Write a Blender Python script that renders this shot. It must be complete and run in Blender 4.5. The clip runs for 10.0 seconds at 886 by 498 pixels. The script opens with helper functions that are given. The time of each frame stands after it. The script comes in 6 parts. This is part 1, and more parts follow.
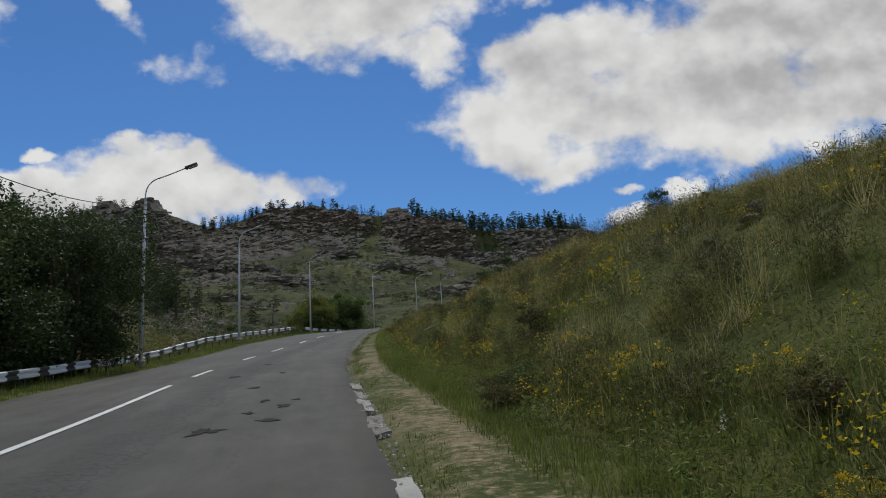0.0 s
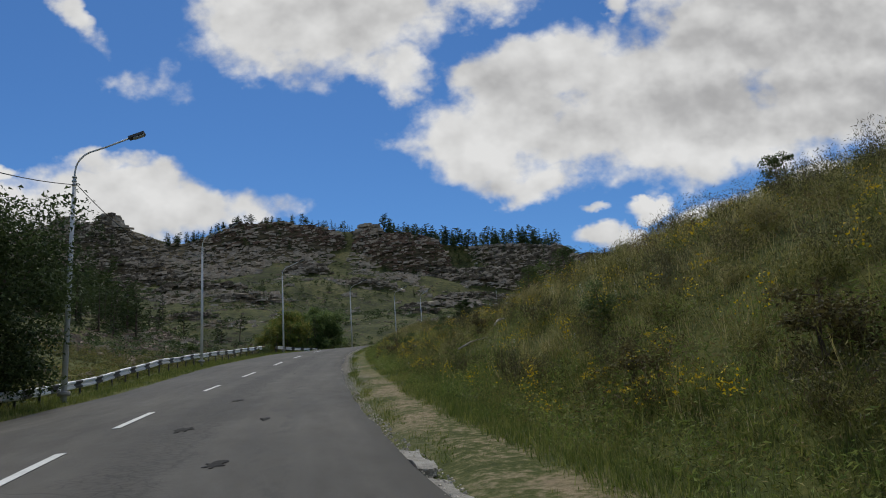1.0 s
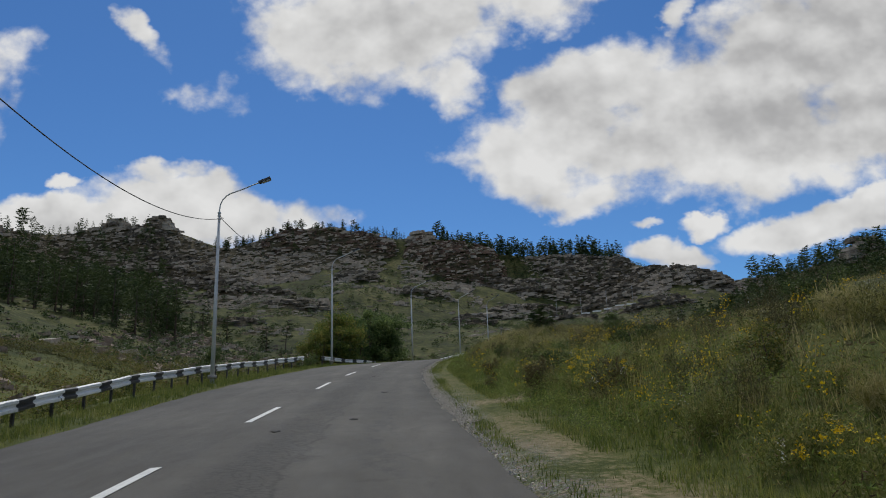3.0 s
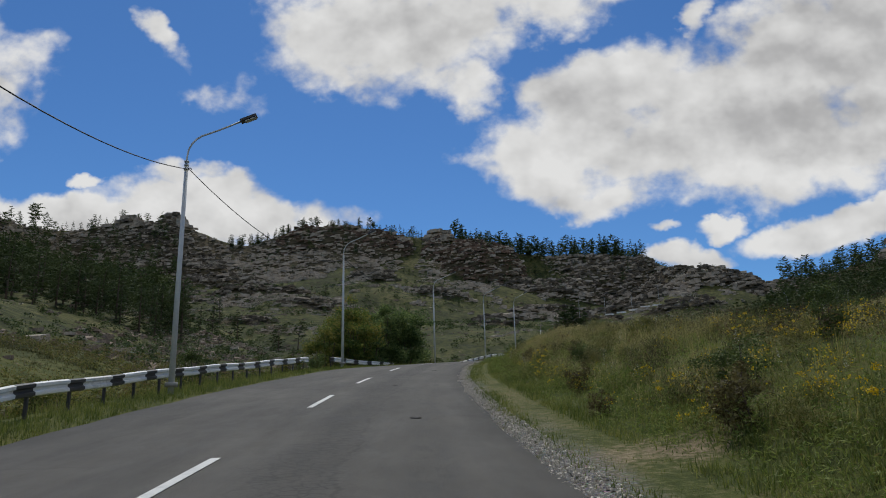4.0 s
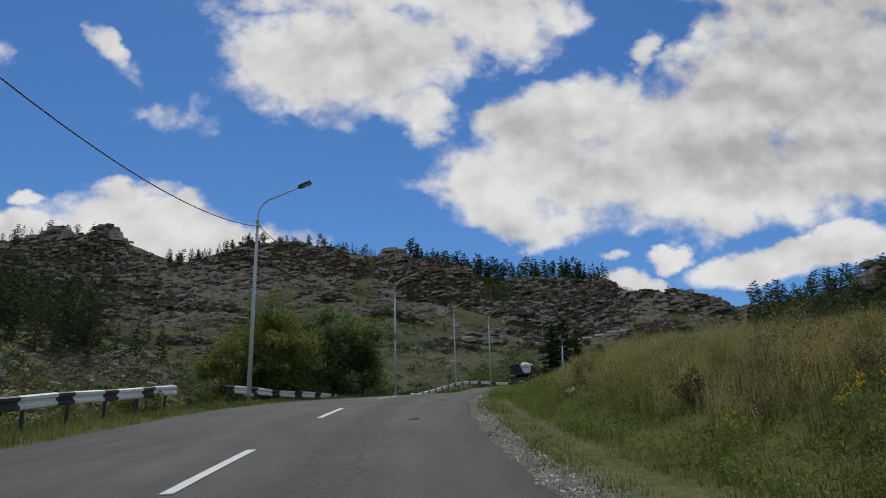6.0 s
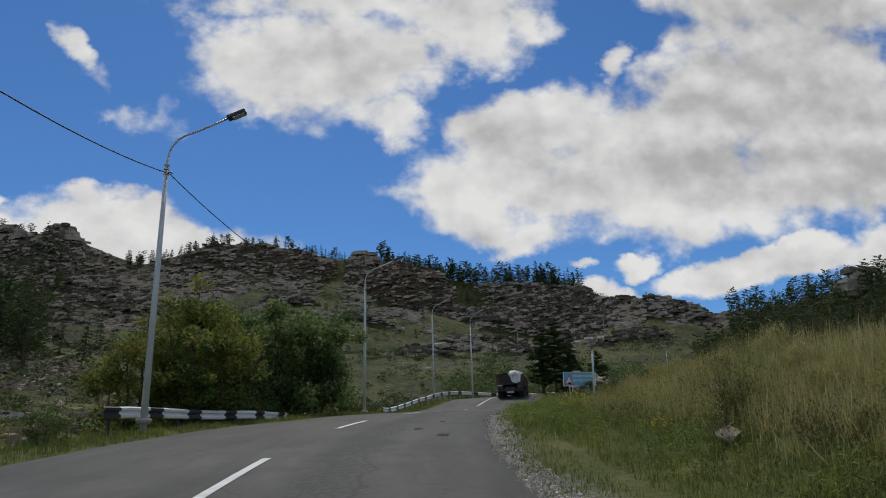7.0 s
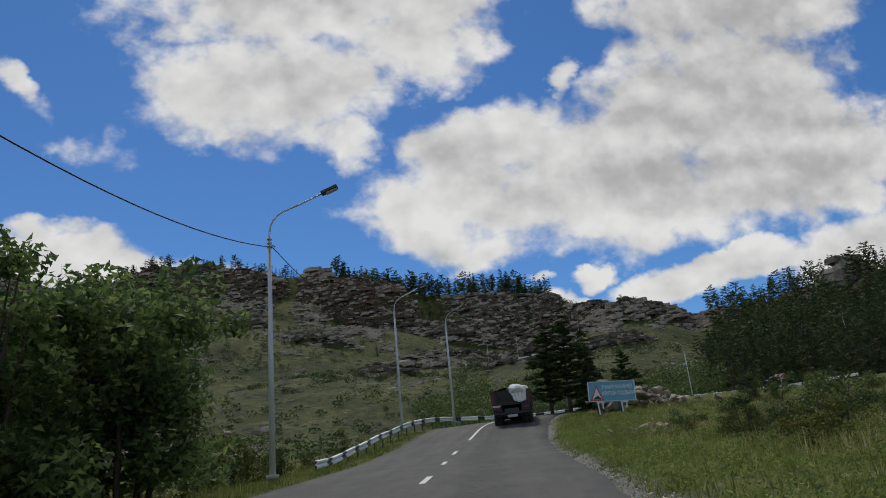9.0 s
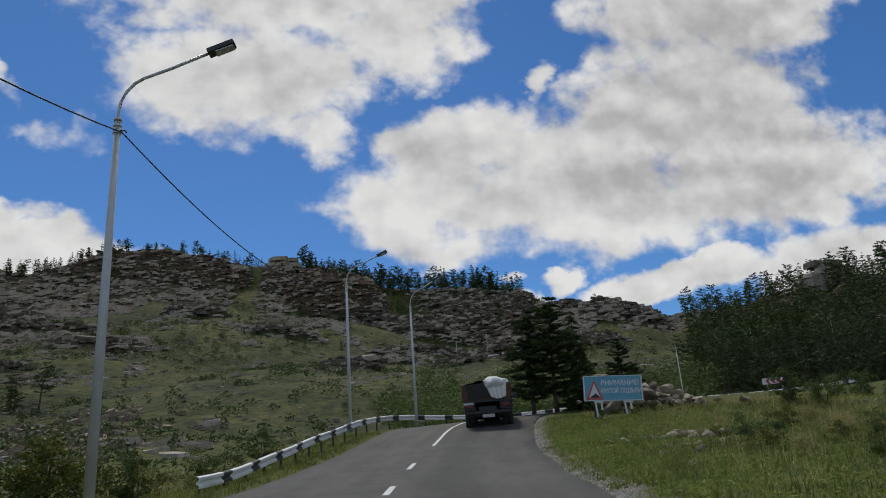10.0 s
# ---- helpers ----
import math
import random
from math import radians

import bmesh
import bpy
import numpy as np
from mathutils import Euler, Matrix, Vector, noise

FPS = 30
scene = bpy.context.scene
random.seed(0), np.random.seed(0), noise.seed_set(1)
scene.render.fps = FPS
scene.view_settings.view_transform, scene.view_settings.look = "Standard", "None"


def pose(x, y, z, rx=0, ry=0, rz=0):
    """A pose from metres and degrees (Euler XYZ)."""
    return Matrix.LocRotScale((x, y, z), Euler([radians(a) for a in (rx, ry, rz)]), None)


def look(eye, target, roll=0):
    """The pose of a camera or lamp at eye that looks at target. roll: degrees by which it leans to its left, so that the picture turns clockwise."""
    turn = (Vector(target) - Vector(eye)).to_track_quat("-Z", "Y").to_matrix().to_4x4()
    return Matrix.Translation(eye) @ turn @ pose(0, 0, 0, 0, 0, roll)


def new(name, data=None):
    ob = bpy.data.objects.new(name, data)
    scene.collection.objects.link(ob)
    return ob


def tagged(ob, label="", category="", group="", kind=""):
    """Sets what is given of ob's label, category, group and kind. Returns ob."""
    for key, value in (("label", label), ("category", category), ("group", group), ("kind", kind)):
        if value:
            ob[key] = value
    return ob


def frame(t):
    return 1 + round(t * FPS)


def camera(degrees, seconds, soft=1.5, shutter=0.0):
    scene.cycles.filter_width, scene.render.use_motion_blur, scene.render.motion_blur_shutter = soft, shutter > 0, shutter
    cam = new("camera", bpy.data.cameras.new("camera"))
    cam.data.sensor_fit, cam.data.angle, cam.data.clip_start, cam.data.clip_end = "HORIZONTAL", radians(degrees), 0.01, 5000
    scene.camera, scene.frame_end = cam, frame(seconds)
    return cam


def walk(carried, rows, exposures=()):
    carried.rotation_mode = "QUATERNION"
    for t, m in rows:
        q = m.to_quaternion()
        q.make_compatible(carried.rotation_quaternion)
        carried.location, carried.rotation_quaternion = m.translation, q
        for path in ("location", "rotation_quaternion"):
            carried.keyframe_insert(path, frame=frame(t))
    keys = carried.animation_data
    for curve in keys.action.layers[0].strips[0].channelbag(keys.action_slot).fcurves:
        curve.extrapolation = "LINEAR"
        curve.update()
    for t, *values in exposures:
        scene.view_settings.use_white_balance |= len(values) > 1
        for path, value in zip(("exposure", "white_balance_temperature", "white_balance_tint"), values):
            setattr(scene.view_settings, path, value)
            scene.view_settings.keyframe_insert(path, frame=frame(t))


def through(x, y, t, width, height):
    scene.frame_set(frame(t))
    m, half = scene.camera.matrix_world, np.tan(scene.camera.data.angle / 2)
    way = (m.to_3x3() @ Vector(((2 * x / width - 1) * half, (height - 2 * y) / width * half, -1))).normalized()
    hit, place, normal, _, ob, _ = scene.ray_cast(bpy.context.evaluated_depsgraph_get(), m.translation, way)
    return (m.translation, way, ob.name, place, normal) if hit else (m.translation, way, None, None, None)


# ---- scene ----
cam = camera(62.0, 10.0, soft=1.0)


def gaze(x, y, z, yaw, pitch, roll):
    """Pose from a place, a yaw to the left of +y, a pitch upwards and a lean."""
    return pose(x, y, z, 90 + pitch, 0, yaw) @ pose(0, 0, 0, 0, 0, roll)


PATH = [
    (0, 3.672, 13.759, -0.864, -3.193, 12.351, -3.38),
    (0.5, 2.75, 17.895, -0.403, -5.698, 12.846, -4.014),
    (1, 2.021, 22.056, 0.139, -5.767, 13.561, -4.136),
    (1.5, 1.359, 26.129, 0.692, -5.212, 14.236, -3.299),
    (2, 0.816, 30.384, 1.257, -4.412, 14.655, -2.557),
    (2.5, 0.37, 34.526, 1.748, -3.223, 14.734, -2.385),
    (4, -0.892, 48.775, 3.464, -0.654, 14.913, -1.431),
    (4.5, -1.194, 53.456, 4.005, -0.881, 15.31, -1.336),
    (5, -1.496, 58.451, 4.599, -1.833, 15.753, -1.224),
    (5.5, -1.716, 63.793, 5.217, -3.179, 16.379, -1.407),
    (7, -1.624, 79.238, 7.497, -6.91, 17.288, -1.614),
    (7.5, -1.393, 84.402, 8.139, -7.969, 17.545, -2.358),
    (8, -0.985, 89.717, 8.951, -8.812, 17.776, -3.593),
    (8.5, -0.332, 95.076, 9.785, -9.676, 18.116, -4.87),
    (9, 0.385, 100.259, 10.411, -10.438, 18.538, -5.352),
    (9.5, 1.235, 104.921, 10.89, -11.512, 18.421, -4.74),
    (10, 2.339, 109.805, 11.38, -12.73, 18.228, -4.139),
]
walk(cam, [(row[0], gaze(*row[1:])) for row in PATH])

# ---------------------------------------------------------------- sky and sun
SUN_ELEV, SUN_TURN = 61.0, -6.0          # degrees; turn clockwise from +y


class Nodes:
    """Short hand for building node trees."""

    def __init__(self, tree):
        self.tree = tree
        tree.nodes.clear()

    def add(self, kind, inputs=None, **settings):
        node = self.tree.nodes.new(kind)
        for key, value in settings.items():
            setattr(node, key, value)
        for key, value in (inputs or {}).items():
            self.put(node.inputs[key], value)
        return node

    def put(self, socket, value):
        if isinstance(value, bpy.types.NodeSocket):
            self.tree.links.new(value, socket)
        elif isinstance(value, bpy.types.Node):
            self.tree.links.new(value.outputs[0], socket)
        else:
            socket.default_value = value

    def math(self, op, a, b=0.0, c=0.0, clamp=False):
        node = self.add("ShaderNodeMath", {0: a, 1: b, 2: c}, operation=op)
        node.use_clamp = clamp
        return node.outputs[0]

    def dot(self, a, b):
        return self.add("ShaderNodeVectorMath", {0: a, 1: b}, operation="DOT_PRODUCT").outputs["Value"]

    def noise(self, vector, scale, detail=4.0, rough=0.55, distortion=0.0):
        return self.add("ShaderNodeTexNoise", {"Vector": vector, "Scale": scale, "Detail": detail, "Roughness": rough,
                                               "Distortion": distortion}).outputs[0]

    def ramp(self, value, stops, ease="LINEAR"):
        node = self.add("ShaderNodeValToRGB", {0: value})
        ramp = node.color_ramp
        ramp.interpolation = ease
        while len(ramp.elements) < len(stops):
            ramp.elements.new(0.5)
        for element, (at, colour) in zip(ramp.elements, stops):
            element.position = at
            element.color = (*colour, 1) if not isinstance(colour, (int, float)) else (colour, colour, colour, 1)
        return node.outputs[0]

    def mix(self, factor, a, b, blend="MIX"):
        node = self.add("ShaderNodeMix", data_type="RGBA", blend_type=blend)
        self.put(node.inputs[0], factor)
        for n, value in ((6, a), (7, b)):
            self.put(node.inputs[n], value if not isinstance(value, tuple) else (*value, 1))
        return node.outputs[2]

    def span(self, value, low, high, to_low=0.0, to_high=1.0, smooth=False):
        node = self.add("ShaderNodeMapRange", {0: value, 1: low, 2: high, 3: to_low, 4: to_high})
        node.interpolation_type = "SMOOTHSTEP" if smooth else "LINEAR"
        return node.outputs[0]


# Fair-weather clouds: centre and half width, height (in tangents round the sky's reference direction), tilt, weight.
SKY_AIM = gaze(0, 0, 0, -3.18, 16.38, -1.41).to_3x3()
CLOUDS = [
    (-0.110, 0.262, 0.165, 0.088, 0, 1.0), (0.085, 0.322, 0.130, 0.062, 0, 1.0), (-0.064, 0.390, 0.270, 0.084, 0, 1.0), (-0.012, 0.200, 0.058, 0.044, -20, 0.9),
    (0.125, 0.108, 0.120, 0.080, 0, 1.0), (0.165, 0.180, 0.105, 0.052, 0, 1.0), (0.357, 0.135, 0.265, 0.105, 0, 1.0), (0.525, 0.245, 0.225, 0.140, 10, 1.0),
    (0.175, 0.040, 0.100, 0.028, 0, 0.75), (0.640, 0.150, 0.240, 0.100, 8, 1.0), (0.300, 0.284, 0.024, 0.028, 20, 0.85), (0.560, 0.400, 0.240, 0.090, 8, 0.9),
    (-0.432, 0.272, 0.018, 0.028, 35, 0.34), (-0.395, 0.232, 0.018, 0.022, 35, 0.26), (-0.345, 0.206, 0.070, 0.026, -12, 0.22), (-0.400, 0.190, 0.026, 0.014, 0, 0.18),
    (-0.345, 0.026, 0.180, 0.048, -6, 1.0), (-0.530, 0.020, 0.140, 0.040, 0, 1.0), (-0.410, 0.076, 0.058, 0.020, 0, 0.75), (-0.520, 0.075, 0.020, 0.013, 0, 0.6),
    (0.520, 0.000, 0.170, 0.030, 9, 1.0), (0.290, -0.038, 0.060, 0.022, 0, 0.9), (0.342, 0.000, 0.034, 0.015, 8, 0.85), (0.265, 0.006, 0.026, 0.009, 0, 0.6),
    (-0.700, 0.230, 0.110, 0.100, 0, 0.45), (-0.720, 0.030, 0.120, 0.036, 0, 0.9), (0.800, 0.040, 0.200, 0.050, 10, 0.9), (0.150, 0.560, 0.500, 0.090, 0, 0.8),
]
world = bpy.data.worlds.new("sky")
scene.world = world
world.use_nodes = True
w = Nodes(world.node_tree)
sky = w.add("ShaderNodeTexSky", sky_type="NISHITA", sun_disc=False, sun_elevation=radians(SUN_ELEV),
            sun_rotation=radians(SUN_TURN), altitude=500.0, air_density=1.0, dust_density=0.6, ozone_density=1.6)
way = w.add("ShaderNodeTexCoord").outputs["Generated"]
ahead = w.math("MAXIMUM", w.dot(way, tuple(-SKY_AIM.col[2])), 0.08)
su = w.math("DIVIDE", w.dot(way, tuple(SKY_AIM.col[0])), ahead)
sv = w.math("DIVIDE", w.dot(way, tuple(SKY_AIM.col[1])), ahead)
flat = w.add("ShaderNodeCombineXYZ", {0: su, 1: w.math("MULTIPLY", sv, 1.25), 2: 0.37}).outputs[0]
stray = w.add("ShaderNodeTexNoise", {"Vector": flat, "Scale": 7.0, "Detail": 5.0, "Roughness": 0.6}).outputs["Color"]
stray = w.add("ShaderNodeSeparateColor", {0: stray})
su = w.math("ADD", su, w.math("MULTIPLY", w.math("SUBTRACT", stray.outputs[0], 0.5), 0.11))
sv = w.math("ADD", sv, w.math("MULTIPLY", w.math("SUBTRACT", stray.outputs[1], 0.5), 0.09))
puffs = w.add("ShaderNodeTexVoronoi", {"Vector": w.add("ShaderNodeVectorMath", {0: flat, 1: w.add("ShaderNodeVectorMath", {
    0: w.add("ShaderNodeTexNoise", {"Vector": flat, "Scale": 14.0, "Detail": 3.0}).outputs["Color"], 1: (0.07, 0.07, 0.0)}, operation="MULTIPLY").outputs[0]}).outputs[0],
    "Scale": 15.0, "Smoothness": 0.6, "Detail": 2.0, "Roughness": 0.5}, feature="SMOOTH_F1").outputs["Distance"]
billow = w.math("ADD", w.math("MULTIPLY", w.noise(flat, 9.0, 8.0, 0.58), 0.78), w.math("MULTIPLY", w.math("SUBTRACT", 0.95, puffs), 0.22))
below = w.noise(w.add("ShaderNodeVectorMath", {0: flat, 1: (0.012, 0.035, 0.0)}).outputs[0], 8.0, 4.0, 0.55)
mass = None
for cu, cv, ru, rv, tilt, weight in CLOUDS:
    c, s = math.cos(radians(tilt)), math.sin(radians(tilt))
    du, dv = w.math("SUBTRACT", su, cu), w.math("SUBTRACT", sv, cv)
    a = w.math("MULTIPLY_ADD", du, c / ru, w.math("MULTIPLY", dv, s / ru))
    b = w.math("MULTIPLY_ADD", dv, c / rv, w.math("MULTIPLY", du, -s / rv))
    r2 = w.math("ADD", w.math("MULTIPLY", a, a), w.math("MULTIPLY", b, b))
    blob = w.math("MULTIPLY", w.math("SUBTRACT", 1.25, r2), weight)
    mass = blob if mass is None else w.add("ShaderNodeMath", {0: mass, 1: blob, 2: 0.12}, operation="SMOOTH_MAX").outputs[0]
mass = w.math("MAXIMUM", mass, -1.2)
front = w.span(w.dot(way, tuple(-SKY_AIM.col[2])), 0.5, 0.62, smooth=True)
round_about = w.span(w.noise(way, 2.6, 5.0, 0.55), 0.42, 0.60, -0.7, 1.0)
mass = w.add("ShaderNodeMix", {0: front, 2: round_about, 3: mass}).outputs[0]
edge = w.math("ADD", mass, w.math("MULTIPLY", w.math("SUBTRACT", billow, 0.5), 3.0))
cover = w.span(edge, -0.26, 0.50, smooth=True)
soft = w.noise(flat, 4.2, 3.0, 0.5, 0.4)
thick = w.math("ADD", w.math("MULTIPLY", w.math("MINIMUM", mass, 1.1), 0.34), w.math("MULTIPLY", w.math("SUBTRACT", soft, 0.47), 1.25))
lee = w.math("MULTIPLY", w.math("SUBTRACT", below, w.noise(flat, 8.0, 4.0, 0.55)), 1.15)
grey = w.math("ADD", w.math("MULTIPLY", thick, 0.31), lee)
grey = w.math("ADD", grey, w.math("MULTIPLY", w.math("SUBTRACT", billow, 0.55), -0.45))
belly = None                                  # the grey heart of the great cloud
for cu, cv, ru, rv in ((0.570, 0.300, 0.260, 0.110), (0.50, 0.128, 0.26, 0.050)):
    a, b = w.math("DIVIDE", w.math("SUBTRACT", su, cu), ru), w.math("DIVIDE", w.math("SUBTRACT", sv, cv), rv)
    dark = w.span(w.math("ADD", w.math("MULTIPLY", a, a), w.math("MULTIPLY", b, b)), 0.0, 2.0, 0.27, 0.0, True)
    belly = dark if belly is None else w.math("MAXIMUM", belly, dark)
grey = w.math("ADD", grey, belly)
tone = w.ramp(grey, [(0.0, (0.74, 0.74, 0.735)), (0.22, (0.62, 0.62, 0.617)), (0.48, (0.44, 0.44, 0.443)), (0.85, (0.30, 0.30, 0.305))])
low = w.span(w.add("ShaderNodeSeparateXYZ", {0: way}).outputs[2], 0.10, 0.62, 1.0, 0.0)
blue = w.mix(1.0, sky.outputs[0], w.mix(low, (0.0270, 0.0530, 0.084), (0.0400, 0.0680, 0.096)), "MULTIPLY")
w.tree.links.new(w.add("ShaderNodeBackground", {0: w.mix(cover, blue, tone), 1: 1.0}).outputs[0],
                 w.add("ShaderNodeOutputWorld").inputs[0])

sun = new("sun", bpy.data.lights.new("sun", "SUN"))
sun.data.energy, sun.data.angle, sun.data.color = 2.1, radians(12), (1.0, 0.97, 0.86)
sun.matrix_world = look((0, 0, 200), Vector((0, 0, 200)) - 100 * Vector((
    math.sin(radians(SUN_TURN)) * math.cos(radians(SUN_ELEV)), math.cos(radians(SUN_TURN)) * math.cos(radians(SUN_ELEV)),
    math.sin(radians(SUN_ELEV)))))
scene.view_settings.exposure = 0.0

# ---------------------------------------------------------------- materials


def material(name, build):
    mat = bpy.data.materials.new(name)
    mat.use_nodes = True
    n = Nodes(mat.node_tree)
    shader = n.add("ShaderNodeBsdfPrincipled")
    out = n.add("ShaderNodeOutputMaterial", {0: shader.outputs[0]})
    build(n, shader, n.add("ShaderNodeTexCoord").outputs["Object"])
    return mat


def bump(n, height, strength, distance=0.05):
    return n.add("ShaderNodeBump", {"Height": height, "Strength": strength, "Distance": distance}).outputs[0]


def mottled(name, stops, scale, rough=0.8, fine=6.0, relief=0.3, depth=0.03, metal=0.0, vary=0.0, gloss=0.5):
    """Colour that wanders between stops at two scales, with fine relief; vary: change from object to object."""

    def build(n, shader, place):
        big = n.noise(place, scale, 4.0, 0.6)
        small = n.noise(place, scale * fine, 5.0, 0.65)
        value = n.math("ADD", n.math("MULTIPLY", big, 0.55), n.math("MULTIPLY", small, 0.45))
        if vary:
            chance = n.add("ShaderNodeObjectInfo").outputs["Random"]
            value = n.math("ADD", value, n.math("MULTIPLY", n.math("SUBTRACT", chance, 0.5), vary))
        spread = [(0.30 + 0.40 * at, colour) for at, colour in stops]
        n.put(shader.inputs["Base Color"], n.ramp(value, spread))
        n.put(shader.inputs["Roughness"], n.span(small, 0.2, 0.8, rough - 0.08, min(1.0, rough + 0.08)))
        shader.inputs["Metallic"].default_value = metal
        shader.inputs["Specular IOR Level"].default_value = gloss
        if relief:
            n.put(shader.inputs["Normal"], bump(n, small, relief, depth))

    return material(name, build)


def leafy(name, stops, scale=0.6, spread=0.35, through=0.25):
    """Leaf or blade colour: each leaf differs a little, clumps differ more."""

    def build(n, shader, place):
        island = n.add("ShaderNodeNewGeometry").outputs["Random Per Island"]
        chance = n.add("ShaderNodeObjectInfo").outputs["Random"]
        value = n.math("ADD", n.noise(place, scale, 3.0, 0.6), n.math("MULTIPLY", n.math("SUBTRACT", island, 0.5), spread))
        value = n.math("ADD", value, n.math("MULTIPLY", n.math("SUBTRACT", chance, 0.5), 0.12))
        colour = n.ramp(value, [(0.25 + 0.5 * at, c) for at, c in stops])
        n.put(shader.inputs["Base Color"], colour)
        shader.inputs["Roughness"].default_value = 0.65
        shader.inputs["Specular IOR Level"].default_value = 0.25
        if through:
            thin = n.add("ShaderNodeBsdfTranslucent", {0: colour})
            both = n.add("ShaderNodeMixShader", {0: through, 1: shader.outputs[0], 2: thin.outputs[0]})
            for node in n.tree.nodes:
                if node.bl_idname == "ShaderNodeOutputMaterial":
                    n.put(node.inputs[0], both)

    return material(name, build)


def ground_build(n, shader, place):
    path = n.add("ShaderNodeAttribute", attribute_name="path").outputs["Fac"]
    rock = n.add("ShaderNodeAttribute", attribute_name="rock").outputs["Fac"]
    grit = n.add("ShaderNodeAttribute", attribute_name="grit").outputs["Fac"]
    far = n.add("ShaderNodeAttribute", attribute_name="dry").outputs["Fac"]
    big, mid = n.noise(place, 0.05, 4.0, 0.6), n.noise(place, 0.45, 7.0, 0.72)
    small = n.noise(place, 7.0, 6.0, 0.7)
    green = n.ramp(n.math("ADD", n.math("MULTIPLY", mid, 0.6), n.math("MULTIPLY", small, 0.4)),
                   [(0.30, (0.028, 0.036, 0.009)), (0.46, (0.074, 0.090, 0.019)), (0.58, (0.120, 0.120, 0.032)), (0.72, (0.18, 0.155, 0.060))])
    slope = n.ramp(n.math("ADD", n.math("MULTIPLY", big, 0.45), n.math("MULTIPLY", mid, 0.55)),
                   [(0.40, (0.017, 0.023, 0.006)), (0.47, (0.043, 0.053, 0.012)), (0.53, (0.076, 0.082, 0.021)), (0.60, (0.130, 0.118, 0.045))])
    scrub = n.noise(place, 0.62, 5.0, 0.7, 0.5)
    slope = n.mix(n.math("MULTIPLY", n.span(scrub, 0.50, 0.60), 0.75), slope, (0.018, 0.026, 0.008))
    slope = n.mix(n.math("MULTIPLY", n.span(n.noise(place, 1.7, 4.0, 0.7), 0.56, 0.66), 0.55), slope, (0.155, 0.130, 0.080))
    colour = n.mix(far, green, slope)
    # darker brown ground within the pine forest's outline
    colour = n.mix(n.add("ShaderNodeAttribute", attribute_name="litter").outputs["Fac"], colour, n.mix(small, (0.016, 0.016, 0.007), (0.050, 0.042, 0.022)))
    soil = n.ramp(small, [(0.3, (0.15, 0.115, 0.070)), (0.55, (0.28, 0.220, 0.135)), (0.75, (0.39, 0.315, 0.205))])
    worn = n.math("MULTIPLY", path, n.span(n.math("ADD", mid, n.math("MULTIPLY", n.math("SUBTRACT", small, 0.5), 0.9)), 0.40, 0.58))
    colour = n.mix(worn, colour, soil)
    pebble = n.add("ShaderNodeTexVoronoi", {"Vector": place, "Scale": 22.0}, feature="F1")
    stones = n.mix(n.span(pebble.outputs["Distance"], 0.0, 0.7), n.mix(0.75, pebble.outputs["Color"], (0.42, 0.40, 0.37)), (0.11, 0.10, 0.085))
    colour = n.mix(n.math("MULTIPLY", grit, n.span(mid, 0.36, 0.48)), colour, stones)
    layers = n.add("ShaderNodeVectorMath", {0: place, 1: (0.12, 0.12, 1.1)}, operation="MULTIPLY").outputs[0]
    crag = n.noise(layers, 0.9, 6.0, 0.65, 0.6)
    stone = n.ramp(crag, [(0.30, (0.020, 0.021, 0.009)), (0.45, (0.060, 0.052, 0.028)), (0.58, (0.130, 0.104, 0.062)), (0.74, (0.22, 0.175, 0.115))])
    bare = n.span(n.math("ADD", rock, n.math("MULTIPLY", n.math("SUBTRACT", n.math("ADD", mid, crag), 1.0), 1.6)), 0.50, 0.75)
    colour = n.mix(bare, colour, stone)
    n.put(shader.inputs["Base Color"], colour)
    shader.inputs["Roughness"].default_value = 0.95
    shader.inputs["Specular IOR Level"].default_value = 0.2
    height = n.math("ADD", n.math("MULTIPLY", small, 0.25), n.math("MULTIPLY", n.math("MULTIPLY", crag, bare), 3.0))
    n.put(shader.inputs["Normal"], bump(n, height, 0.7, 0.35))


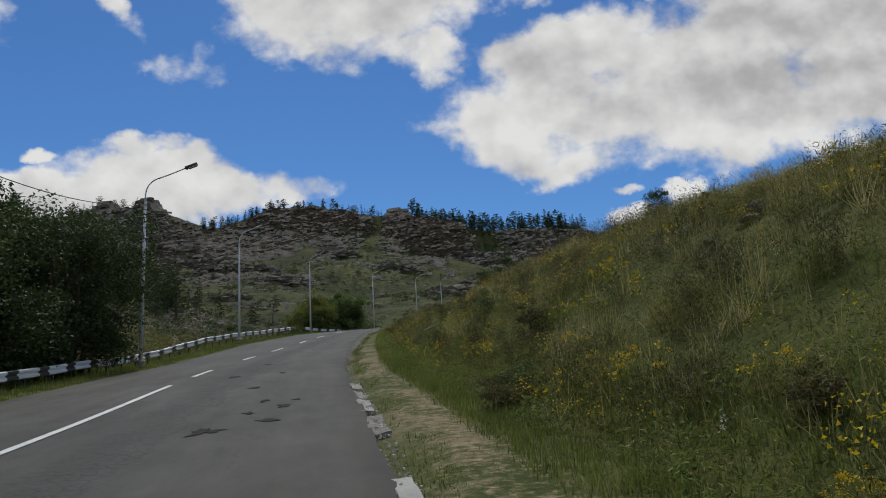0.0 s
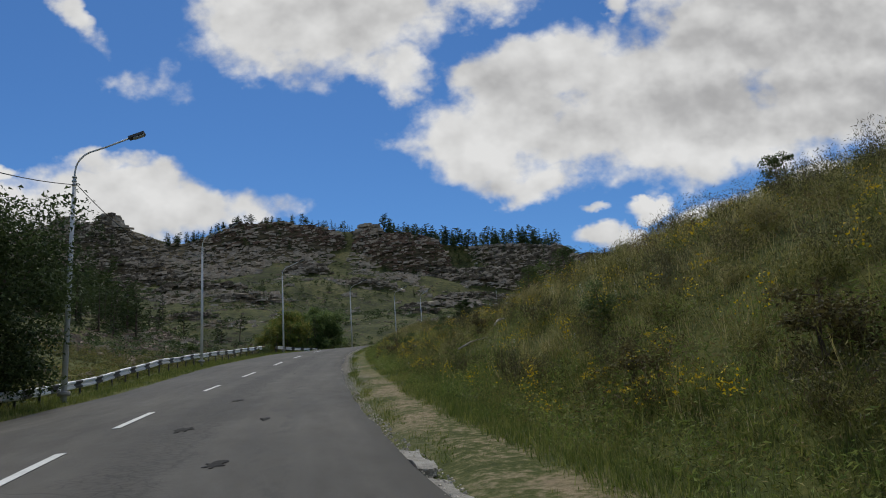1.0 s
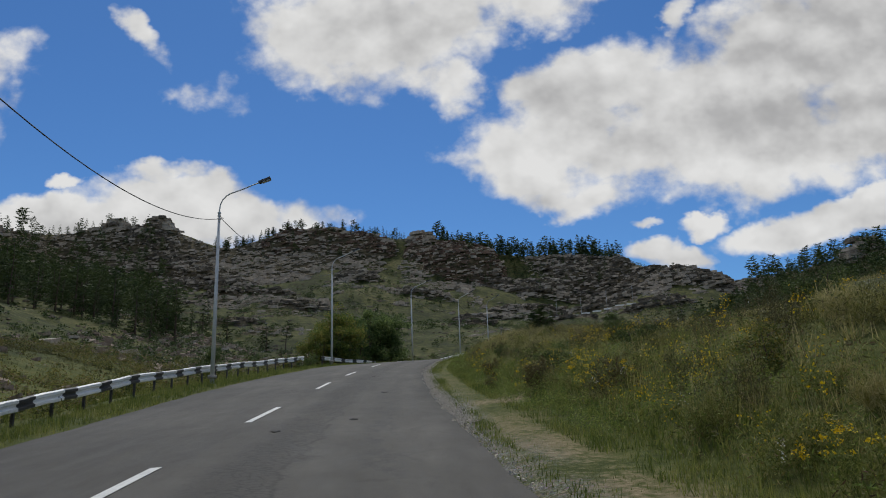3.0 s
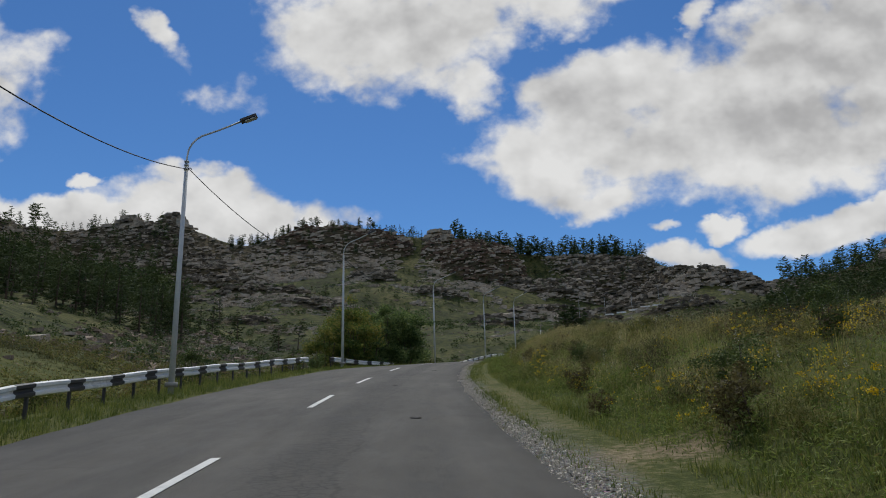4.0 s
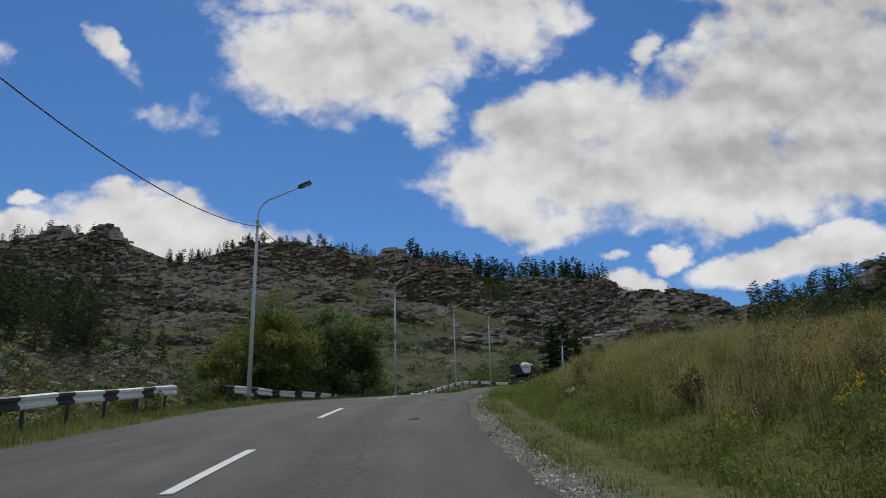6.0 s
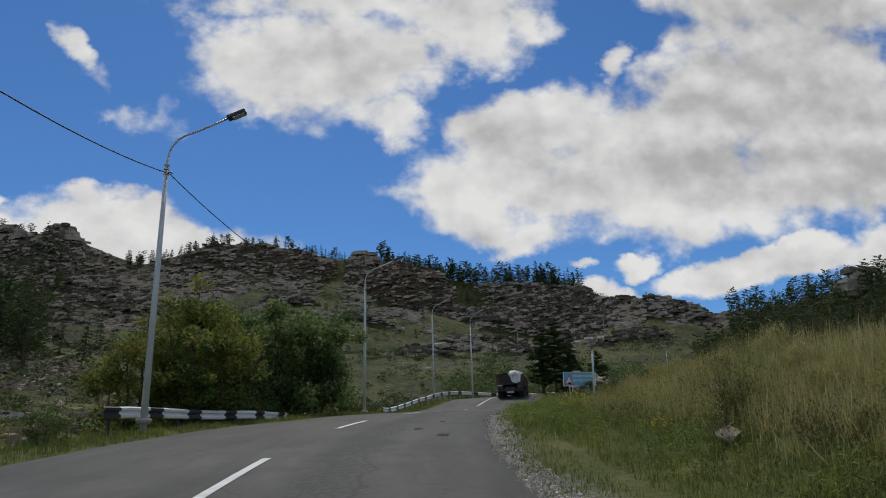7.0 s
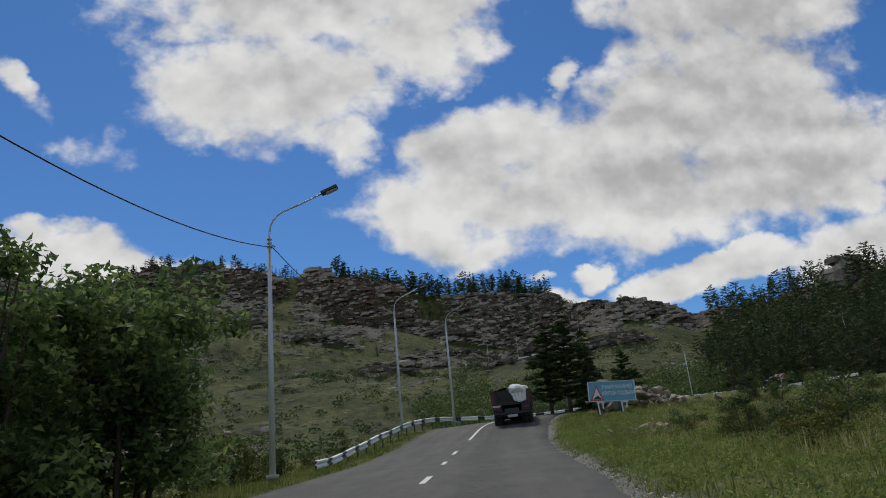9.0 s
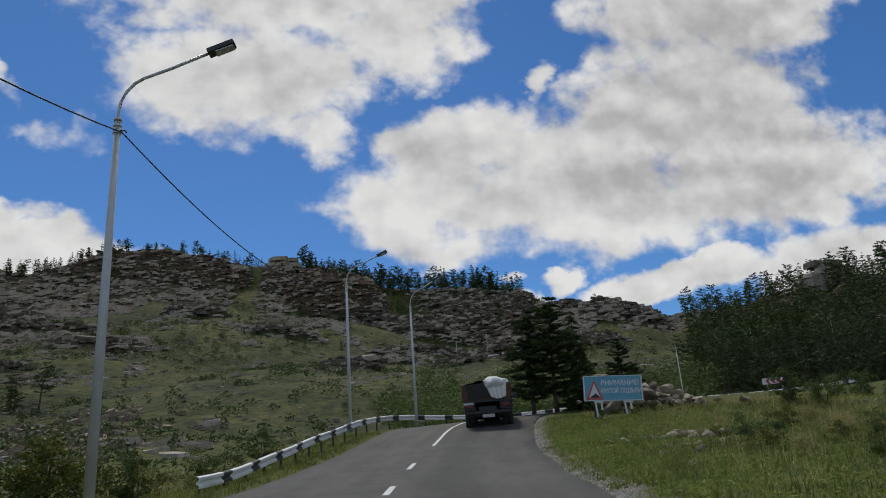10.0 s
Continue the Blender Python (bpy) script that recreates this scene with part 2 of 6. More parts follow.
def asphalt_build(n, shader, place):
    across = n.add("ShaderNodeAttribute", attribute_name="across").outputs["Fac"]
    along = n.add("ShaderNodeAttribute", attribute_name="along").outputs["Fac"]
    lane = n.add("ShaderNodeCombineXYZ", {0: n.math("MULTIPLY", across, 1.0), 1: n.math("MULTIPLY", along, 0.10), 2: 0.0}).outputs[0]
    streak = n.noise(lane, 1.3, 5.0, 0.6)
    big, grain = n.noise(place, 0.22, 4.0, 0.6), n.noise(place, 55.0, 3.0, 0.7)
    worn = n.noise(n.add("ShaderNodeCombineXYZ", {0: across, 1: n.math("MULTIPLY", along, 0.35), 2: 3.0}).outputs[0], 2.2, 7.0, 0.72)
    value = n.math("ADD", n.math("ADD", n.math("MULTIPLY", streak, 0.4), n.math("MULTIPLY", big, 0.35)), n.math("MULTIPLY", grain, 0.25))
    colour = n.ramp(value, [(0.36, (0.048, 0.045, 0.039)), (0.50, (0.077, 0.071, 0.061)), (0.64, (0.112, 0.103, 0.088))])
    shade = n.span(n.noise(lane, 0.55, 3.0, 0.5), 0.35, 0.65)
    colour = n.mix(n.math("MULTIPLY", shade, 0.25), colour, (0.055, 0.052, 0.048))
    wheel = n.math("MULTIPLY", n.span(n.math("ABSOLUTE", n.math("SUBTRACT", n.math("ABSOLUTE", n.math("SUBTRACT", across, 2.0)), 0.85)), 0.1, 0.55, 1.0, 0.0, True),
                   n.span(worn, 0.50, 0.60))
    colour = n.mix(n.math("MULTIPLY", wheel, 0.7), colour, (0.036, 0.034, 0.031))
    drift = n.noise(n.add("ShaderNodeCombineXYZ", {0: 0.0, 1: n.math("MULTIPLY", along, 0.5), 2: 7.0}).outputs[0], 1.0, 6.0, 0.65)
    seam = n.span(n.math("ABSOLUTE", n.math("SUBTRACT", n.math("SUBTRACT", across, 1.75), n.math("MULTIPLY", n.math("SUBTRACT", drift, 0.5), 1.3))), 0.012, 0.05, 1.0, 0.0)
    colour = n.mix(n.math("MULTIPLY", n.math("MULTIPLY", seam, n.span(streak, 0.42, 0.52)), 0.5), colour, (0.026, 0.025, 0.023))
    crack = n.add("ShaderNodeTexVoronoi", {"Vector": n.add("ShaderNodeVectorMath", {0: place, 1: n.add("ShaderNodeVectorMath", {
        0: n.add("ShaderNodeTexNoise", {"Vector": place, "Scale": 1.6}).outputs["Color"], 1: (0.5, 0.5, 0.5)}, operation="MULTIPLY").outputs[0]}).outputs[0],
        "Scale": 0.42}, feature="DISTANCE_TO_EDGE").outputs["Distance"]
    line = n.math("MULTIPLY", n.span(crack, 0.004, 0.016, 1.0, 0.0), n.span(big, 0.55, 0.62))
    colour = n.mix(n.math("MULTIPLY", line, 0.2), colour, (0.028, 0.027, 0.026))
    stray = n.add("ShaderNodeVectorMath", {0: n.add("ShaderNodeTexNoise", {"Vector": place, "Scale": 5.0}).outputs["Color"], 1: (0.12, 0.12, 0.0)}, operation="MULTIPLY").outputs[0]
    net = n.add("ShaderNodeTexVoronoi", {"Vector": n.add("ShaderNodeVectorMath", {0: place, 1: stray}).outputs[0], "Scale": 5.5}, feature="DISTANCE_TO_EDGE").outputs["Distance"]
    band = n.span(n.math("ABSOLUTE", n.math("SUBTRACT", n.math("SUBTRACT", across, 1.35), n.math("MULTIPLY", n.math("SUBTRACT", drift, 0.5), 1.6))), 0.15, 0.80, 1.0, 0.0, True)
    tired = n.math("MULTIPLY", band, n.span(worn, 0.36, 0.52))
    net = n.math("MULTIPLY", n.span(net, 0.01, 0.10, 1.0, 0.0), tired)
    colour = n.mix(n.math("MULTIPLY", net, 0.9), colour, (0.022, 0.021, 0.019))
    colour = n.mix(n.math("MULTIPLY", tired, 0.50), colour, (0.044, 0.041, 0.036))
    n.put(shader.inputs["Base Color"], colour)
    n.put(shader.inputs["Roughness"], n.span(worn, 0.3, 0.7, 0.92, 0.74))
    shader.inputs["Specular IOR Level"].default_value = 0.35
    n.put(shader.inputs["Normal"], bump(n, n.math("SUBTRACT", grain, n.math("ADD", n.math("ADD", line, net), wheel)), 0.40, 0.012))


GROUND = material("ground", ground_build)
ASPHALT = material("asphalt", asphalt_build)
PATCH = mottled("tar patch", [(0, (0.022, 0.021, 0.020)), (1, (0.045, 0.043, 0.040))], 2.0, 0.9, gloss=0.15)
LINE = mottled("road paint", [(0, (0.42, 0.42, 0.40)), (0.5, (0.66, 0.66, 0.63)), (1, (0.74, 0.74, 0.71))], 3.0, 0.7, 12.0, 0.15, 0.004)
GALV = mottled("galvanised steel", [(0, (0.48, 0.50, 0.50)), (1, (0.62, 0.64, 0.64))], 1.5, 0.45, 8.0, 0.05, 0.01, 0.15, 0.1)
LAMP = mottled("dark lamp housing", [(0, (0.035, 0.036, 0.038)), (1, (0.07, 0.07, 0.072))], 5.0, 0.5, 6.0, 0.05)
GLASS = mottled("lamp glass", [(0, (0.45, 0.46, 0.46)), (1, (0.55, 0.56, 0.56))], 5.0, 0.2, 6.0, 0.0)
CABLE = mottled("black cable", [(0, (0.012, 0.012, 0.013)), (1, (0.022, 0.022, 0.024))], 5.0, 0.6, 6.0, 0.0)
WHITE = mottled("white rail paint", [(0, (0.58, 0.57, 0.54)), (0.3, (0.78, 0.78, 0.75)), (1, (0.86, 0.86, 0.84))], 1.1, 0.55, 7.0, 0.12, 0.006, vary=0.25)
BLACK = mottled("black rail paint", [(0, (0.016, 0.016, 0.017)), (1, (0.040, 0.039, 0.038))], 1.1, 0.5, 7.0, 0.12, 0.006, vary=0.2)
CONCRETE = mottled("concrete", [(0, (0.22, 0.21, 0.19)), (1, (0.40, 0.39, 0.36))], 2.0, 0.85)
ROCK = mottled("layered rock", [(0, (0.055, 0.046, 0.032)), (0.35, (0.185, 0.152, 0.108)), (0.65, (0.330, 0.280, 0.212)), (1, (0.47, 0.41, 0.33))], 0.35, 0.92, 5.0, 0.8, 0.25, vary=0.3)
BOULDER = mottled("pale boulder", [(0, (0.13, 0.10, 0.07)), (0.45, (0.29, 0.235, 0.17)), (1, (0.46, 0.39, 0.30))], 0.9, 0.9, 6.0, 0.7, 0.06, vary=0.35)

# ---------------------------------------------------------------- helpers for building


def part(name, bm, mat, parent=None, label=""):
    """Links a bmesh as one mesh object, under a thing or a part if one is given."""
    me = bpy.data.meshes.new(name)
    bm.to_mesh(me)
    bm.free()
    me.materials.append(mat)
    ob = new(name, me)
    ob.parent = parent
    return tagged(ob, label)


def sheet(name, verts, faces, mat, parent=None, label="", smooth=True):
    me = bpy.data.meshes.new(name)
    verts, faces = np.asarray(verts, np.float32), np.asarray(faces, np.int32)
    k = faces.shape[1]
    me.vertices.add(len(verts))
    me.vertices.foreach_set("co", verts.ravel())
    me.loops.add(faces.size)
    me.loops.foreach_set("vertex_index", faces.ravel())
    me.polygons.add(len(faces))
    me.polygons.foreach_set("loop_start", np.arange(0, faces.size, k, dtype=np.int32))
    me.polygons.foreach_set("use_smooth", np.full(len(faces), smooth))
    me.update(calc_edges=True)
    me.validate()
    me.materials.append(mat)
    ob = new(name, me)
    ob.parent = parent
    return tagged(ob, label)


def thing(name, label, category, group="", kind="", at=(0, 0, 0), turn=0.0):
    ob = tagged(new(name), label, category, group, kind)
    ob.matrix_basis = pose(*at, 0, 0, turn)
    return ob


def box(bm, size, at=(0, 0, 0), turn=(0, 0, 0), bevel=0.0):
    made = bmesh.ops.create_cube(bm, size=1.0, matrix=pose(*at, *turn) @ Matrix.Diagonal((*size, 1)))["verts"]
    if bevel:
        bmesh.ops.bevel(bm, geom=list({e for v in made for e in v.link_edges}), offset=bevel, segments=2, affect="EDGES", profile=0.7)
    return bm


def tube(bm, points, radii, sides=10, caps=True):
    """A round bar along points, with a radius at each."""
    points = [Vector(p) for p in points]
    rings = []
    for i, p in enumerate(points):
        t = (points[min(i + 1, len(points) - 1)] - points[max(i - 1, 0)]).normalized()
        side = t.cross(Vector((0, 0, 1)) if abs(t.z) < 0.9 else Vector((0, 1, 0))).normalized()
        up = side.cross(t)
        r = float(radii[i] if isinstance(radii, (list, tuple)) else radii)
        rings.append([bm.verts.new(p + r * (math.cos(2 * math.pi * k / sides) * side + math.sin(2 * math.pi * k / sides) * up)) for k in range(sides)])
    for a, b in zip(rings, rings[1:]):
        for k in range(sides):
            bm.faces.new((a[k], a[(k + 1) % sides], b[(k + 1) % sides], b[k])).smooth = True
    if caps:
        bm.faces.new(rings[0][::-1])
        bm.faces.new(rings[-1])
    return bm


def hash2(ix, iy, seed):
    h = (ix.astype(np.int64) * 374761393 + iy.astype(np.int64) * 668265263 + seed * 974711) & 0x7FFFFFFF
    h = ((h ^ (h >> 13)) * 1274126177) & 0x7FFFFFFF
    return ((h ^ (h >> 16)) & 0xFFFF) / 65535.0


def lattice(x, y, seed=0):
    ix, iy = np.floor(x), np.floor(y)
    fx, fy = x - ix, y - iy
    fx, fy = fx * fx * (3 - 2 * fx), fy * fy * (3 - 2 * fy)
    a, b = hash2(ix, iy, seed), hash2(ix + 1, iy, seed)
    c, d = hash2(ix, iy + 1, seed), hash2(ix + 1, iy + 1, seed)
    return (a + (b - a) * fx) * (1 - fy) + (c + (d - c) * fx) * fy


def fbm(x, y, size, octaves=4, seed=0, gain=0.5):
    """Smooth noise of about -1 to 1 with lumps of that size."""
    x, y = np.asarray(x, float) / size, np.asarray(y, float) / size
    total, amp, norm = 0.0, 1.0, 0.0
    for k in range(octaves):
        total, norm = total + amp * (2 * lattice(x, y, seed + k) - 1), norm + amp
        x, y, amp = x * 2.03 + 11.3, y * 2.03 + 7.1, amp * gain
    return total / norm


def ease(v, low, high):
    f = np.clip((np.asarray(v, float) - low) / (high - low), 0, 1)
    return f * f * (3 - 2 * f)


# ---------------------------------------------------------------- the lie of the land
# Road: x, y, z along the middle line, from below the first view to the upper leg past the hairpin.
ROAD = [(9, -60, -10.5), (4.5, -25, -6.6), (0.6, 0, -3.7), (-0.5, 15, -2.0), (-1.45, 25, -0.84), (-2.55, 35, 0.40), (-3.3, 45, 1.63), (-3.75, 55, 2.86), (-3.98, 65, 4.15),
        (-3.98, 75, 5.53), (-3.6, 85, 6.9), (-2.75, 95, 8.28), (-1.1, 104, 9.4), (1.35, 112, 10.3), (3.45, 121, 11.1), (5.8, 132, 12.04),
        (8.55, 142, 13.3), (11.2, 149.5, 14.68), (14.4, 156, 15.55), (19.8, 160.8, 15.95), (27, 163.2, 16.5), (36, 166, 17.1), (48, 170.5, 17.8), (62, 173.5, 19.0), (80, 175, 21.0)]
CREST = [(-270, 20, 62), (-250, 120, 75), (-235, 230, 92), (-210, 340, 108), (-200, 420, 117), (-167, 430, 124), (-142, 432, 124), (-123, 436, 117), (-107, 438, 110), (-94, 437, 114), (-82, 436, 118),
         (-56, 436, 121), (-30, 436, 118), (-9, 437, 113), (0, 436, 116), (12, 436, 112), (38, 434, 104), (53, 432, 101), (82, 430, 101), (106, 428, 99), (114, 405, 84),
         (110, 378, 75), (109, 352, 72), (123, 350, 71), (133, 349, 66), (150, 335, 65), (166, 299, 66), (186, 240, 55), (215, 150, 48), (240, 40, 45)]


def spline(nodes, step):
    """A smooth line through the nodes, with points about step apart."""
    p = np.array(nodes, float)
    p = np.vstack([2 * p[0] - p[1], p, 2 * p[-1] - p[-2]])
    out = []
    for a, b, c, d in zip(p, p[1:], p[2:], p[3:]):
        k = max(2, int(np.linalg.norm((c - b)[:2]) / step))
        t = np.linspace(0, 1, k, endpoint=False)[:, None]
        out.append(0.5 * (2 * b + (c - a) * t + (2 * a - 5 * b + 4 * c - d) * t**2 + (3 * b - a - 3 * c + d) * t**3))
    return np.vstack([*out, p[-2:-1]])


MID = spline(ROAD, 1.0)
WIDE = np.interp(np.arange(len(MID)), np.arange(len(MID)), np.interp(MID[:, 1], [10, 35, 50, 65, 80, 92, 105, 112, 122, 132], [4.5, 4.45, 4.35, 4.15, 3.8, 3.8, 3.9, 3.45, 3.75, 4.3]))
LEFT = np.interp(MID[:, 1], [40, 62, 75, 100, 118, 126], [4.25, 4.35, 4.5, 4.45, 4.1, 3.95])       # the asphalt's width on the other side
FALL = np.interp(MID[:, 1], [52, 66], [0.22, 0.0])       # the lower road leans down to that side
TANGENT = np.gradient(MID[:, :2], axis=0)
TANGENT /= np.linalg.norm(TANGENT, axis=1)[:, None]
RIGHT = np.stack([TANGENT[:, 1], -TANGENT[:, 0]], 1)
ALONG = np.r_[0, np.cumsum(np.linalg.norm(np.diff(MID[:, :2], axis=0), axis=1))]
RIDGE = spline(CREST, 3.0)


def beside(x, y):
    """For places: distance to the right of the road's middle, the road's height there, and the way along it."""
    x, y = np.ravel(x).astype(float), np.ravel(y).astype(float)
    off, level, along, wide = (np.empty_like(x) for _ in range(4))
    for i in range(0, len(x), 8000):
        s = slice(i, i + 8000)
        gap = np.hypot(x[s, None] - MID[None, :, 0], y[s, None] - MID[None, :, 1])
        k = gap.argmin(1)
        dx, dy = x[s] - MID[k, 0], y[s] - MID[k, 1]
        ahead = dx * TANGENT[k, 0] + dy * TANGENT[k, 1]
        side = dx * RIGHT[k, 0] + dy * RIGHT[k, 1]
        near = gap[np.arange(len(k)), k]
        off[s] = np.where(near < 25, side, np.sign(side) * near)
        k2 = np.clip(k + np.sign(ahead).astype(int), 0, len(MID) - 1)
        f = np.clip(np.abs(ahead) / np.maximum(np.linalg.norm(MID[k2, :2] - MID[k, :2], axis=1), 1e-6), 0, 0.5) * (k2 != k)
        level[s] = MID[k, 2] + (MID[k2, 2] - MID[k, 2]) * f - FALL[k] * np.clip(-side / 4.4, 0, 1.35)
        along[s] = ALONG[k] + ahead
        wide[s] = np.where(side > 0, WIDE[k], LEFT[k])
    return off, level, along, wide


def on_road(y):
    """Index of the point of the middle line at that y, on the first leg."""
    leg = int(np.argmax(MID[:, 0] > 20.0)) if MID[0, 0] < 20 else 0
    return int(np.abs(MID[:leg, 1] - y).argmin())


def bank(v, y):
    """Height over the road of the cutting's bank, v metres beyond the asphalt's right edge."""
    tall = 1 - ease(y, 38, 57)
    low = ease(y, 38, 57) * (1 - ease(y, 92, 102))
    tail = ease(y, 92, 102)
    high = np.interp(v, [0, 2.3, 3.2, 6.2, 10, 14.5, 20, 32, 60], [0, 0.05, 0.65, 2.9, 4.3, 5.5, 6.5, 7.4, 8.0])
    mild = np.interp(v, [0, 2.0, 3.2, 5.2, 8, 12, 20, 40, 70], [0, 0.05, 0.6, 1.5, 1.55, 1.55, 1.6, 2.0, 3.4])
    flat = np.interp(v, [0, 2.5, 5, 10, 20, 40, 70], [0, 0.05, 0.12, 0.02, -0.35, 0.3, 4.0])
    return tall * high + low * mild + tail * flat


def slopes(x, y):
    """The bowl of hills round the road, and how bare the rock is."""
    near, crest = np.full(len(x), 1e9), np.zeros(len(x))
    side = np.zeros(len(x))
    way = np.gradient(RIDGE[:, :2], axis=0)
    for i in range(0, len(x), 8000):
        s = slice(i, i + 8000)
        gap = np.hypot(x[s, None] - RIDGE[None, :, 0], y[s, None] - RIDGE[None, :, 1])
        k = gap.argmin(1)
        near[s] = gap[np.arange(len(k)), k]
        pull = np.exp(-(gap - near[s][:, None]) / (6 + 0.16 * near[s][:, None]))
        crest[s] = (pull * RIDGE[None, :, 2]).sum(1) / pull.sum(1)
        side[s] = way[k, 0] * (y[s] - RIDGE[k, 1]) - way[k, 1] * (x[s] - RIDGE[k, 0])
    fall = np.interp(near, [0, 4, 14, 32, 60, 110, 160, 210, 270, 330, 420], [0, 3, 16, 31, 43, 60, 77, 92, 104, 110, 115]) / 118.0
    inner = crest * (1 - fall) + 1.5 * fbm(x, y, 60, 4, 5) * ease(near, 20, 80)
    outer = np.maximum(crest - 0.22 * near, 25 + 0.1 * crest)
    return np.where(side < 0, inner, outer), near, side


# Crags that stand out of the slopes: x, y, half lengths across and up the slope, height, reddish or grey.
OUTCROPS = [(25, 415, 22, 13, 13, 1), (-60, 429, 27, 8, 3, 1), (-27, 428, 15, 7, 3, 1), (1, 427, 9, 7, 3, 1), (90, 415, 24, 12, 6, 0), (58, 402, 32, 8, 4, 0), (102, 381, 30, 11, 5, 0), (118, 343, 16, 8, 2.5, 0),
            (-142, 421, 17, 8, 4, 0), (-121, 408, 20, 9, 6, 0), (-150, 396, 20, 9, 6, 0), (-101, 388, 24, 7, 4, 0), (-126, 372, 22, 7, 4, 0), (-78, 362, 22, 5, 3, 0), (-112, 345, 16, 6, 3, 0), (-30, 392, 13, 6, 4, 0), (0, 372, 17, 5, 3, 0),
            (52, 366, 22, 6, 3, 0), (30, 340, 18, 5, 2.5, 0), (78, 345, 22, 6, 3, 0), (-52, 335, 15, 5, 2.5, 0), (-68, 300, 12, 5, 2.5, 0), (-100, 310, 14, 5, 3, 0), (92, 320, 16, 6, 3, 0), (55, 310, 14, 5, 2.5, 0), (20, 300, 10, 4, 2, 0)]


def outcrops(x, y):
    """Height that the crags add to the slope, and how bare they are."""
    up, bare = np.zeros(len(x)), np.zeros(len(x))
    ragged = 0.42 * fbm(x, y, 9, 3, 61)
    for cx, cy, rx, ry, tall, _ in OUTCROPS:
        near = (np.abs(x - cx) < 1.5 * rx) & (np.abs(y - cy) < 1.5 * ry)
        if near.any():
            r2 = ((x[near] - cx) / rx) ** 2 + ((y[near] - cy) / ry) ** 2 + ragged[near]
            lift = tall * ease(1 - r2, 0.0, 0.75)
            step = np.floor(lift / 1.6) * 1.6
            lift = 0.35 * lift + 0.65 * (step + 1.6 * ease((lift - step) / 1.6, 0.55, 1.0))
            up[near], bare[near] = np.maximum(up[near], lift), np.maximum(bare[near], ease(1.1 - r2, 0.0, 0.35))
    return up, bare


def land(x, y):
    """Height of the ground, and masks for bare rock, worn path, roadside grit and the distant slopes."""
    shape = np.shape(x)
    x, y = np.ravel(x).astype(float), np.ravel(y).astype(float)
    off, level, along, wide = beside(x, y)
    hill, near, side = slopes(x, y)
    steep = (side < 0) & (near < 230)
    strata = hill + 4.5 * fbm(x, y, 38, 4, 9) + 0.10 * x
    ledge = (strata / 4.6) % 1.0
    crag = np.clip(0.85 - near / 75.0, 0, 1) + 0.75 * fbm(x, y, 48, 4, 21) + 0.40 * fbm(x, y, 13, 3, 22) + 0.32 * ease(-x, 22, 75)
    rocky = np.where(steep, ease(crag, 0.30, 0.85), 0.0)
    hill = hill + rocky * (1.2 * (ease(ledge, 0.62, 0.95) - ledge) + 2.2 * fbm(x, y, 9, 4, 31)) + steep * 2.6 * fbm(x, y, 28, 3, 33) * np.clip(near / 12, 0, 1)
    bulge, bald = outcrops(x, y)
    hill, rocky = hill + bulge, np.maximum(rocky, bald)
    v = off - wide
    rough = 0.10 * fbm(x, y, 2.2, 4, 41) + 0.05 * fbm(x, y, 0.7, 2, 42)
    first = (along < 245)
    upper = ease(along, 213, 227)
    inside = -np.interp(v, [0, 2, 5, 12, 20, 34], [0, 0.10, 1.2, 2.6, 3.2, 3.4])
    right = level + bank(v, y) * (1 - upper) + inside * upper + rough * ease(v, 1.5, 4) * (1 + 1.2 * ease(v, 3, 8))
    drop = np.interp(-off - wide, [0, 1.2, 2.6, 4.5, 8, 13, 20, 40], [0, 0.02, -0.05, -0.7, -2.4, -3.4, -2.6, 1.5])
    rise = np.interp(-off - wide, [0, 1.2, 2.6, 4.5, 8, 13, 20, 40], [0, 0.02, -0.05, -0.45, -0.9, -0.6, 0.9, 6.0])
    drop = drop + (rise - drop) * (1 - ease(y, 80, 104))
    drop = np.where(first, drop, np.interp(-off - wide, [0, 2, 4, 30], [0, 0, -0.4, 2.0]))
    left = level + drop + rough * ease(-off, 6, 9) * 2
    close = np.where(off > 0, right, left) - 0.03 - 0.14 * (1 - ease(np.abs(off) - wide, 0.12, 0.5))
    reach = np.where(off > 0, 60.0 - 26.0 * ease(y, 52, 82) * (1 - ease(y, 96, 124)), 26.0)
    far = np.where(off > 0, ease(np.abs(off), 0.45 * reach, 1.5 * reach), ease(np.abs(off), 8, 95))
    z = close * (1 - far) + np.where(off > 0, np.maximum(hill, close - 8), hill) * far
    bare = ease(1.0 - np.hypot((x - 1.9) / 0.9, (y - 58.6) / 1.5) + 0.4 * fbm(x, y, 0.8, 2, 44), 0.1, 0.4)
    path = np.where(first, ease(v, 0.25, 0.6) * (1 - ease(v, 1.3, 1.7)) * (1 - 0.70 * ease(y, 42, 60)) * (1 - 0.75 * ease(y, 70, 92)), 0.0)
    grit = ease(v, -0.6, -0.1) * (1 - ease(v, 0.35, 0.75)) * (0.08 + 0.92 * ease(y, 40, 52))
    path = np.maximum(path, bare)
    grit = np.maximum(grit, ease(y, 92, 96) * (1 - ease(y, 104, 108)) * (1 - ease(v, 0.5, 1.0)) * (v > -0.5))
    dry = far
    return [a.reshape(shape) for a in (z, np.maximum(rocky * ease(far, 0.2, 0.7), 0.20 * ease(fbm(x, y, 14, 3, 79) + 0.3 * fbm(x, y, 4, 2, 80), -0.05, 0.3) * ease(-off, 10, 15) * (1 - ease(y, 215, 250)) * first), path, grit, ease(far, 0.1, 0.5))]


def height(x, y):
    return float(land(np.array([x]), np.array([y]))[0][0])


